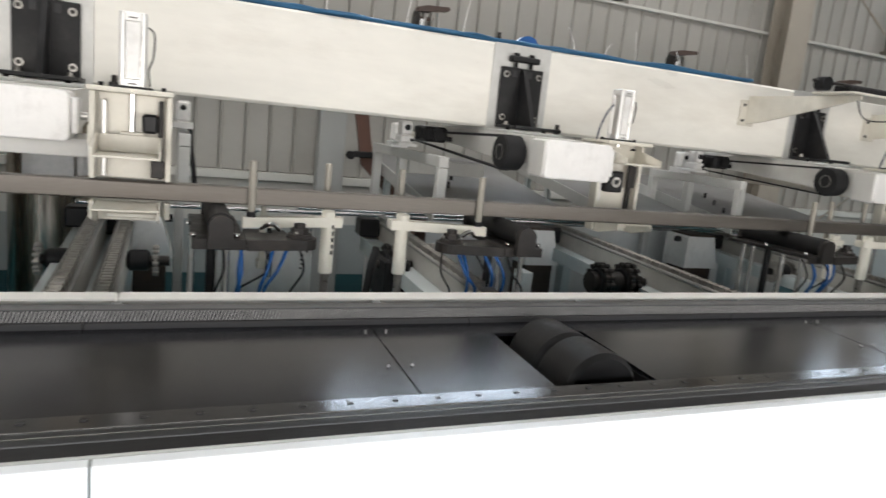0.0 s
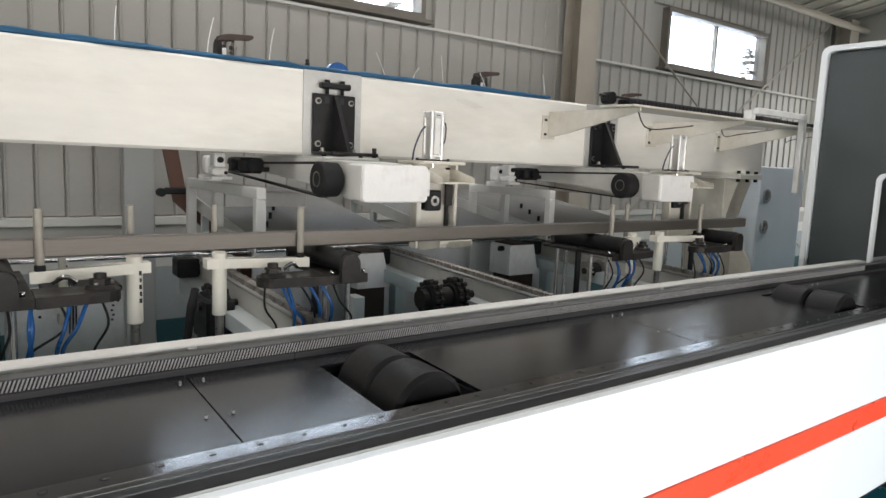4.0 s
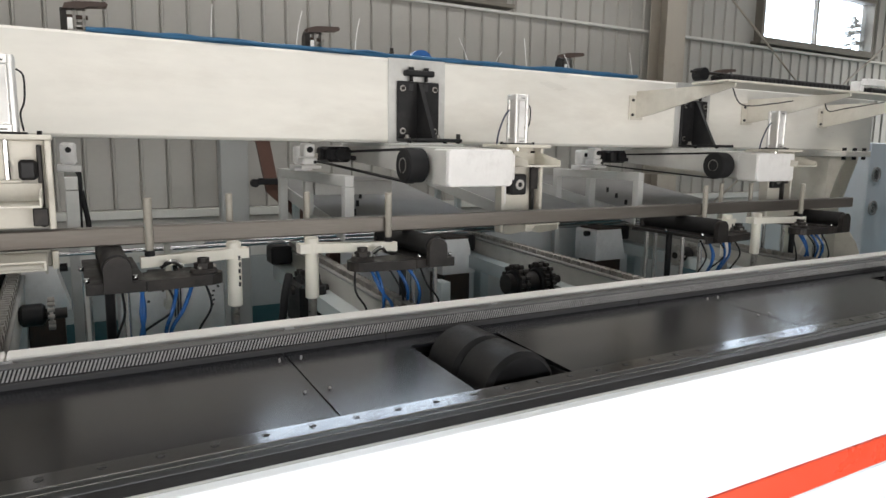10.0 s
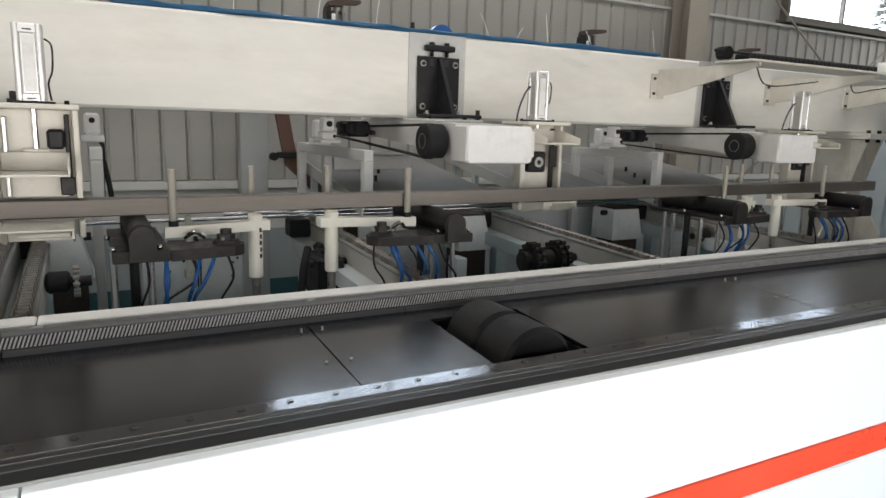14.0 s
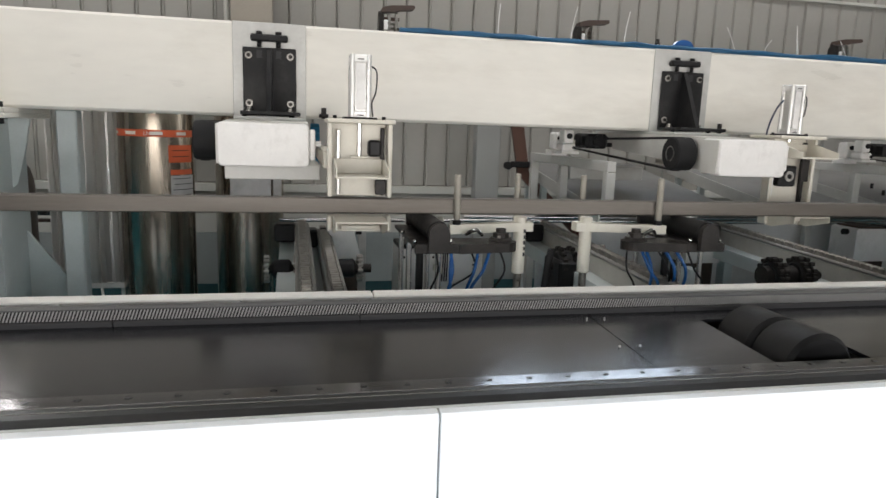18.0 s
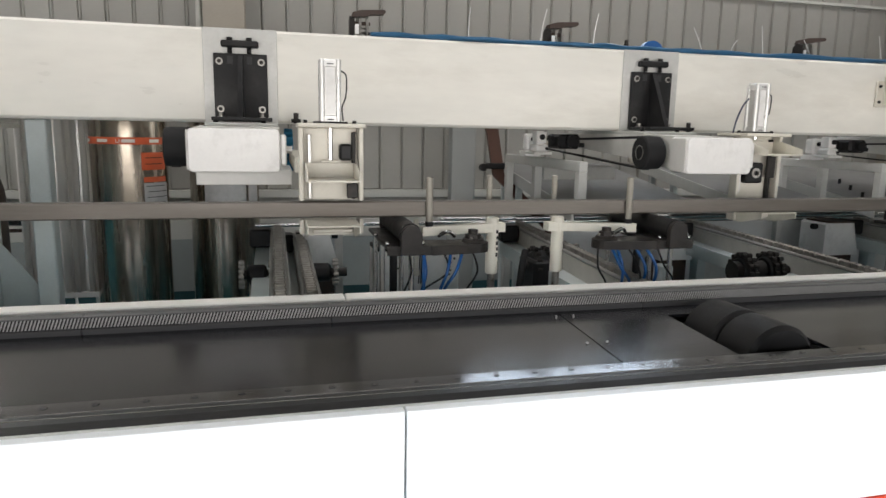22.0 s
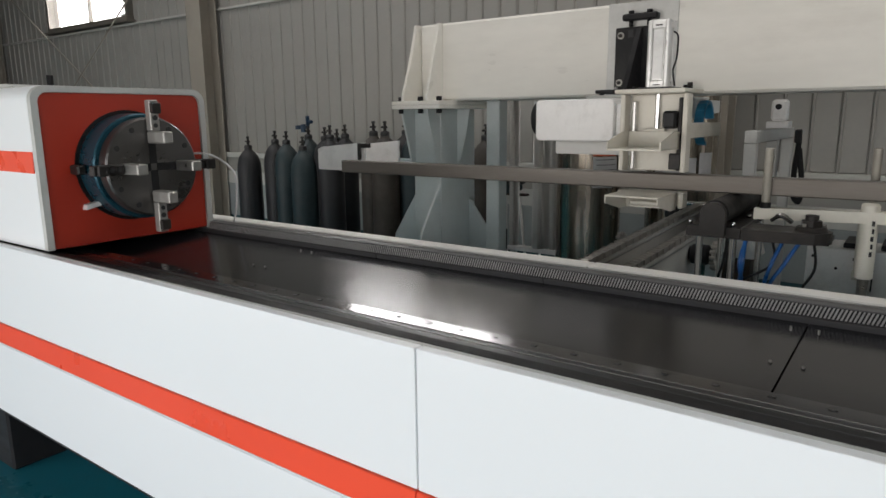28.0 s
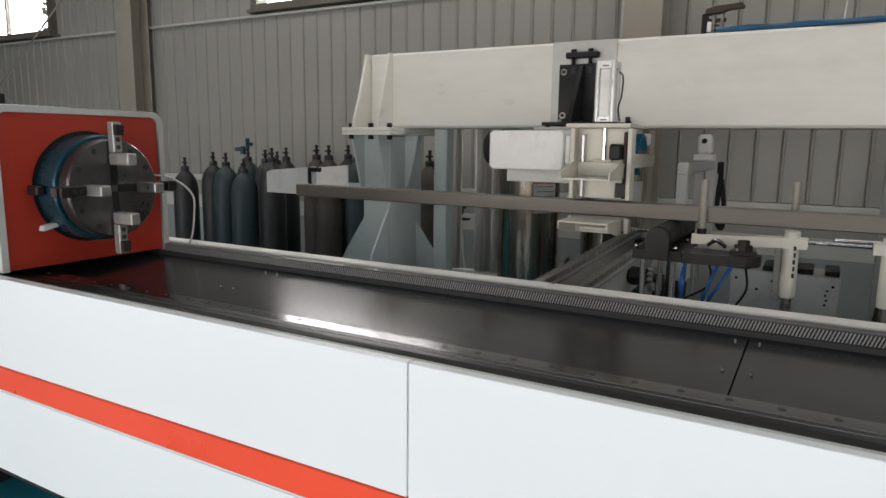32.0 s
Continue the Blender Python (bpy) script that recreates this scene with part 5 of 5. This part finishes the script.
part("pulley", S().rod((3.26, 2.62, 1.998), (3.26, 2.68, 1.998), 0.035, seg=20), black_paint, trayr)
for k in range(3):
    part("cable", S().sweep([(3.6 + 0.9 * k, 2.7, 1.95), (3.9 + 0.9 * k, 2.85, 1.87), (4.3 + 0.8 * k, 2.9, 1.90), (4.5 + 0.8 * k, 2.75, 1.945)], 0.004, 6), rubber, trayr)
part("drop_frame", S().box(4.44, 5.09, 2.405, 2.445, 1.99, 2.03).box(5.05, 5.09, 2.405, 2.445, 1.48, 1.9895), cover_white, trayr, "white square-tube drop frame")
part("hanger", S().box(4.46, 4.50, 2.456, 2.52, 1.9575, 2.02), cover_white, trayr)
part("sensor", S().box(4.62, 4.75, 2.47, 2.51, 1.958, 1.99, 0.006), black_paint, trayr)

# ---- blue cabinet and the cutting enclosure ----
cab = thing("control_cabinet", (6.5, 3.4, 0), "light blue control cabinet with two round fans", "cabinet")
part("body", S().box(-0.1, 0.72, 0.0, 0.6, 0.0, 1.68, 0.01), cabinet_blue, cab)
for z in (1.40, 1.10):
    fn = part("fan", S().ring((0.02, -0.001, z), (0, -1, 0), 0.066, 0.050, 0.012, 28), clip_grey, cab, "round grey fan grille")
    gr = S().rod((0.02, -0.001, z), (0.02, -0.004, z), 0.044, seg=24)
    part("grille", gr, rubber, fn)
    part("grille_ring", S().ring((0.02, -0.005, z), (0, -1, 0), 0.040, 0.037, 0.004, 20).ring((0.02, -0.005, z), (0, -1, 0), 0.028, 0.025, 0.004, 20).ring((0.02, -0.005, z), (0, -1, 0), 0.017, 0.013, 0.004, 20), clip_grey, fn)

enc = thing("cutting_enclosure", (5.0, 1.4, 0), "dark grey machine enclosure with a white rounded frame", "enclosure")


def frame_ring(o, i_, x0, x1):
    s = S()
    n = len(o)
    for k in range(n):
        j = (k + 1) % n
        a, b, c_, d_ = o[k], o[j], i_[j], i_[k]
        s.put([(x0, *a), (x0, *b), (x0, *c_), (x0, *d_), (x1, *a), (x1, *b), (x1, *c_), (x1, *d_)],
              [(0, 1, 5, 4), (1, 2, 6, 5), (2, 3, 7, 6), (3, 0, 4, 7), (4, 5, 6, 7), (0, 3, 2, 1)])
    return s


part("front_frame", frame_ring(rounded(-0.9, 0.90, 0.0, 2.47, 0.06), rounded(-0.868, 0.863, 0.0, 2.435, 0.045), -0.03, 0.04), panel_white, enc, "white rounded frame")
for q in ((0.4635, 0.854, 0.02, 2.42), (-0.859, -0.50, 0.02, 2.42), (-0.4995, 0.463, 1.62, 2.42), (-0.4995, 0.463, 0.02, 0.30)):
    part("front_panel", S().box(0.0, 0.02, *q, 0.0), enclosure_grey, enc, "dark grey front panel")
part("opening_frame", frame_ring(rounded(-0.52, 0.482, 0.3, 1.64, 0.05), rounded(-0.49, 0.462, 0.3, 1.618, 0.04), -0.012, 0.03), panel_white, enc, "white opening frame")
part("side", S().box(0.041, 1.8, 0.86, 0.9, 0.0, 2.40, 0.01).box(0.041, 1.8, -0.9, -0.86, 0.0, 2.40, 0.01).box(0.041, 1.8, -0.9, 0.9, 2.402, 2.45, 0.01), enclosure_grey, enc)
part("inner_post", S().box(0.45, 0.6, 0.30, 0.46, 1.09, 2.0), black_steel, enc)
part("inner_box", S().box(0.9, 1.2, 0.05, 0.5, 1.09, 1.5), black_paint, enc)

# ---- gas store by the left end ----
def gas_bottle(x, y, top, m, cap=True, hook=False):
    b = thing("gas_cylinder", (x, y, 0), {"gas_dark": "tall near-black steel gas cylinder with a valve", "gas_teal": "tall grey-green steel gas cylinder with a valve", "gas_brown": "tall brown-grey steel gas cylinder with a valve"}[m.name], "gas cylinder", "gas cylinders")
    h = top - 0.13
    part("body", S().lathe([(0.10, 0.0), (0.1085, 0.015), (0.1085, h - 0.19), (0.104, h - 0.13), (0.088, h - 0.07), (0.06, h - 0.03), (0.038, h - 0.012), (0.034, h)], 30), m, b)
    part("neck_ring", S().lathe([(0.032, h + 0.0005), (0.035, h + 0.004), (0.035, h + 0.030), (0.026, h + 0.04)], 18), gas_dark, b)
    v = part("valve", S().rod((0, 0, h + 0.04), (0, 0, h + 0.10), 0.013, 0.010, seg=10).rod((-0.032, 0, h + 0.07), (0.022, 0, h + 0.07), 0.008, seg=8), black_steel, b)
    part("handwheel", S().rod((0, 0, h + 0.10), (0, 0, h + 0.116), 0.016, 0.013, seg=12), gas_dark, v)
    if hook:
        part("regulator", S().rod((-0.09, -0.02, h + 0.10), (-0.02, 0, h + 0.10), 0.014).rod((-0.1, -0.02, h + 0.085), (-0.1, -0.02, h + 0.12), 0.03).rod((0, 0, h + 0.118), (0.02, -0.02, h + 0.20), 0.017).rod((0.005, 0, h + 0.15), (0.06, -0.01, h + 0.15), 0.016).rod((-0.05, -0.01, h + 0.06), (-0.05, -0.01, h + 0.13), 0.022), regulator_blue, b, "blue regulator on the valve")


for x, y, top, m, hk in ((-4.24, 4.0, 1.37, gas_dark, 0), (-4.02, 4.13, 1.42, gas_dark, 0), (-3.74, 4.02, 1.42, gas_teal, 0), (-3.40, 3.90, 1.38, gas_teal, 0), (-3.74, 4.28, 1.46, gas_teal, 1), (-3.60, 4.50, 1.43, gas_dark, 0), (-3.50, 4.25, 1.45, gas_dark, 0), (-3.20, 4.02, 1.47, gas_dark, 0), (-3.34, 4.34, 1.47, gas_dark, 0),
                         (-2.79, 4.1, 1.50, gas_brown, 0), (-2.60, 4.02, 1.50, gas_brown, 0), (-2.72, 4.42, 1.50, gas_dark, 0), (-2.42, 4.15, 1.49, gas_teal, 0), (-1.74, 4.12, 1.475, gas_brown, 0)):
    gas_bottle(x, y, top, m, hook=bool(hk))


def dewar(x, y, r, top):
    d_ = thing("liquid_gas_tank", (x, y, 0), "tall shiny stainless steel liquid gas tank with printed labels", "gas tank", "liquid gas tanks")
    part("shell", S().lathe([(r * 0.9, 0.05), (r, 0.10), (r, top - 0.12), (r * 0.985, top - 0.09), (r * 0.9, top - 0.03), (r * 0.6, top), (r * 0.2, top + 0.01)], 56), stainless, d_)
    part("foot_ring", S().lathe([(r * 0.92, 0.0), (r * 0.92, 0.0495)], 40), black_steel, d_)
    hr = S()
    for k in range(4):
        a = k * math.pi / 2 + 0.6
        hr.rod((r * 0.72 * math.cos(a), r * 0.72 * math.sin(a), top - 0.06), (r * 0.72 * math.cos(a), r * 0.72 * math.sin(a), top + 0.24), 0.012, seg=8)
    part("handle_post", hr, stainless, d_)
    part("handle_ring", S().ring((0, 0, top + 0.2402), (0, 0, 1), r * 0.78, r * 0.7, 0.02, 40), stainless, d_)
    part("valve", S().rod((0.05, 0, top + 0.011), (0.05, 0, top + 0.14), 0.016, seg=8).rod((0.0, -0.06, top + 0.09), (0.1, -0.06, top + 0.09), 0.02, seg=8), brass, d_)
    return d_


def band(parent, r, a0, a1, z0, z1, m, name, label=""):
    """A label bent round a tank, angles in degrees from +x."""
    s = S()
    n = 14
    vs, fs = [], []
    for i in range(n + 1):
        a = radians(a0 + (a1 - a0) * i / n)
        for q in (r, r + 0.0015):
            vs += [(q * math.cos(a), q * math.sin(a), z0), (q * math.cos(a), q * math.sin(a), z1)]
    for i in range(n):
        o, p = 4 * i, 4 * i + 4
        fs += [(o + 2, p + 2, p + 3, o + 3), (o, o + 1, p + 1, p), (o + 1, o + 3, p + 3, p + 1), (o, p, p + 2, o + 2)]
    return part(name, s.put(vs, fs, True), m, parent, label)


d1 = dewar(-0.995, 4.22, 0.208, 1.84)
band(d1, 0.2085, -175, 0, 1.475, 1.515, label_red, "label_band", "orange label band")
band(d1, 0.2085, -62, -15, 1.33, 1.43, label_red, "label", "orange warning label")
band(d1, 0.2085, -60, -15, 1.26, 1.29, label_red, "label", "orange label")
band(d1, 0.2085, -60, -12, 1.06, 1.255, label_grey, "label", "grey printed data label")
for k in range(5):
    band(d1, 0.2102, -56 + 2 * (k % 2), -20 + 3 * (k % 3), 1.235 - k * 0.032, 1.239 - k * 0.032, ink, "print_line")
for k in range(4):
    band(d1, 0.2102, -168 + 40 * k, -150 + 40 * k, 1.486, 1.504, lettering, "print_line")
for k in range(2):
    band(d1, 0.2102, -56, -25, 1.362 + k * 0.035, 1.367 + k * 0.035, rust_dark, "print_line")
txt = bpy.data.curves.new("lettering", "FONT")
txt.body, txt.size, txt.extrude = "LN2", 0.03, 0.0005
tmp = bpy.data.objects.new("lettering", txt)
scene.collection.objects.link(tmp)
me = bpy.data.meshes.new_from_object(tmp.evaluated_get(bpy.context.evaluated_depsgraph_get()))
bpy.data.objects.remove(tmp)
me.materials.clear()
me.materials.append(lettering)
word = new("lettering", me)
word.parent = d1
word.matrix_local = pose(-0.028, -0.2125, 1.484, 90, 0, 0)
d2 = dewar(-0.48, 4.5, 0.215, 1.78)
band(d2, 0.2155, -120, -50, 1.05, 1.25, label_grey, "label", "torn grey label remains")
band(d2, 0.2155, -45, -20, 1.10, 1.28, label_grey, "label", "torn grey label remains")

# pipes and posts between the column and the tanks
vap = thing("vaporizer", (-1.32, 4.2, 0), "upright finned aluminium vaporizer tubes on a small frame", "vaporizer")
for x, r in ((-0.23, 0.036), (-0.012, 0.066), (0.10, 0.046)):
    star = [(x + (r if k % 2 else 0.35 * r) * math.cos(math.pi * (k + 0.3) / 10), (r if k % 2 else 0.35 * r) * math.sin(math.pi * (k + 0.3) / 10)) for k in range(20)]
    part("finned_tube", S().prism(star, "z", 0.60, 2.05), alu, vap, "star-shaped finned aluminium tube")
part("base_rail", S().box(-0.27, 0.15, -0.03, 0.03, 0.565, 0.599), cover_white, vap)
part("leg", S().box(-0.25, -0.21, -0.02, 0.02, 0, 0.5645).box(0.10, 0.14, -0.02, 0.02, 0, 0.5645), pale_blue, vap)
part("hose", S().sweep([(0.15, -0.04, 0.58), (0.16, -0.06, 0.52), (0.10, -0.07, 0.46), (0.02, -0.06, 0.50), (0.0, -0.04, 0.57)], 0.008), white_plastic, vap)
solid("rear_post", S().box(-1.275, -1.185, 3.39, 3.48, 0, 1.6015, 0.006), pale_blue, "pale grey-blue square steel post under the beam", "post")
rk = thing("regulator_stand", (-1.80, 4.5, 0), "small stand with a cluster of dark teal regulators and valves", "stand")
part("pole", S().rod((0, 0, 0), (0, 0, 0.905), 0.013, seg=12), black_steel, rk)
part("sleeve", S().rod((0, -0.02, 0.66), (0, -0.02, 0.918), 0.024, seg=14), white_plastic, rk, "white plastic sleeve")
for k in range(3):
    a = k * 2.09 + 0.4
    part("leg", S().rod((0.0, 0, 0.5), (0.25 * math.cos(a), 0.25 * math.sin(a), 0.0), 0.01, seg=8), cover_white, rk)
part("strut", S().rod((0.13, -0.02, 0.92), (0.24, -0.02, 0.0), 0.011, seg=8), cover_white, rk)
part("crossbar", S().box(-0.07, 0.19, -0.03, 0.03, 0.920, 0.936), rust_dark, rk)
manifold = part("manifold", S().rod((-0.04, -0.03, 0.985), (0.15, -0.03, 0.985), 0.022, seg=12).rod((0.03, -0.03, 0.9365), (0.03, -0.03, 1.0), 0.016, seg=10), gas_teal, rk, "dark teal manifold")
for x, z, r in ((-0.05, 1.01, 0.030), (0.03, 1.035, 0.034), (0.10, 1.0, 0.026), (0.17, 1.04, 0.030)):
    part("gauge", S().rod((x, -0.075, z), (x, -0.045, z), r, seg=16).rod((x, -0.045, z), (x, -0.02, z - 0.02), 0.010, seg=8), black_steel, manifold)
for x, z in ((-0.06, 1.05), (0.07, 1.065), (0.13, 1.055)):
    part("handwheel", S().rod((x, -0.03, z), (x, -0.03, z + 0.012), 0.022, seg=12).rod((x, -0.03, 0.985), (x, -0.03, z), 0.007, seg=8), chuck_blue, manifold)

wt = thing("white_tray_box", (-2.18, 2.9, 0), "white sheet-metal chute fixed to the pale steel column", "chute")
part("side", S().prism([(0.02, 1.21), (0.40, 1.21), (0.40, 1.375), (0.06, 1.345), (0.02, 1.33)], "y", 0.0, 0.012), cover_white, wt)
part("side", S().prism([(0.02, 1.21), (0.40, 1.21), (0.40, 1.375), (0.06, 1.345), (0.02, 1.33)], "y", 0.30, 0.312), cover_white, wt)
part("bottom", S().box(0.02, 0.40, 0.0125, 0.2995, 1.21, 1.22), cover_white, wt)
part("support_arm", S().box(0.10, 0.519, 0.313, 0.36, 1.215, 1.265), pale_blue, wt)
part("guide_bracket", S().box(0.36, 0.375, -0.02, 0.0, 1.20, 1.37).box(0.376, 0.45, -0.02, 0.0, 1.345, 1.37).box(0.376, 0.45, -0.02, 0.0, 1.20, 1.22), black_steel, wt, "dark guide bracket")
bc = thing("arm_cable_chain", (0.0, 3.42, 1.42), "curled blue cable chain behind the arm", "cable chain")
for k in range(13):
    a = radians(-70 + k * 19)
    part("link", S().box(-0.022, 0.022, -0.017, 0.017, -0.009, 0.009, 0.003), cable_chain_blue, bc).matrix_local = Matrix.Translation((-0.09, 0.1 - 0.09 * math.cos(a), 0.05 + 0.1 * math.sin(a))) @ pose(0, 0, 0, math.degrees(-a) + 90)
solid("hanging_cable", S().sweep([(0.25, 4.06, 1.43), (0.255, 4.06, 1.36), (0.245, 4.06, 1.2), (0.25, 4.06, 1.08), (0.28, 4.06, 1.05), (0.285, 4.06, 1.15), (0.26, 4.06, 1.33)], 0.014).box(0.236, 0.266, 4.026, 4.08, 1.36, 1.43, 0.012), rubber, "coiled black cable hung on the carrier frame", "cable")
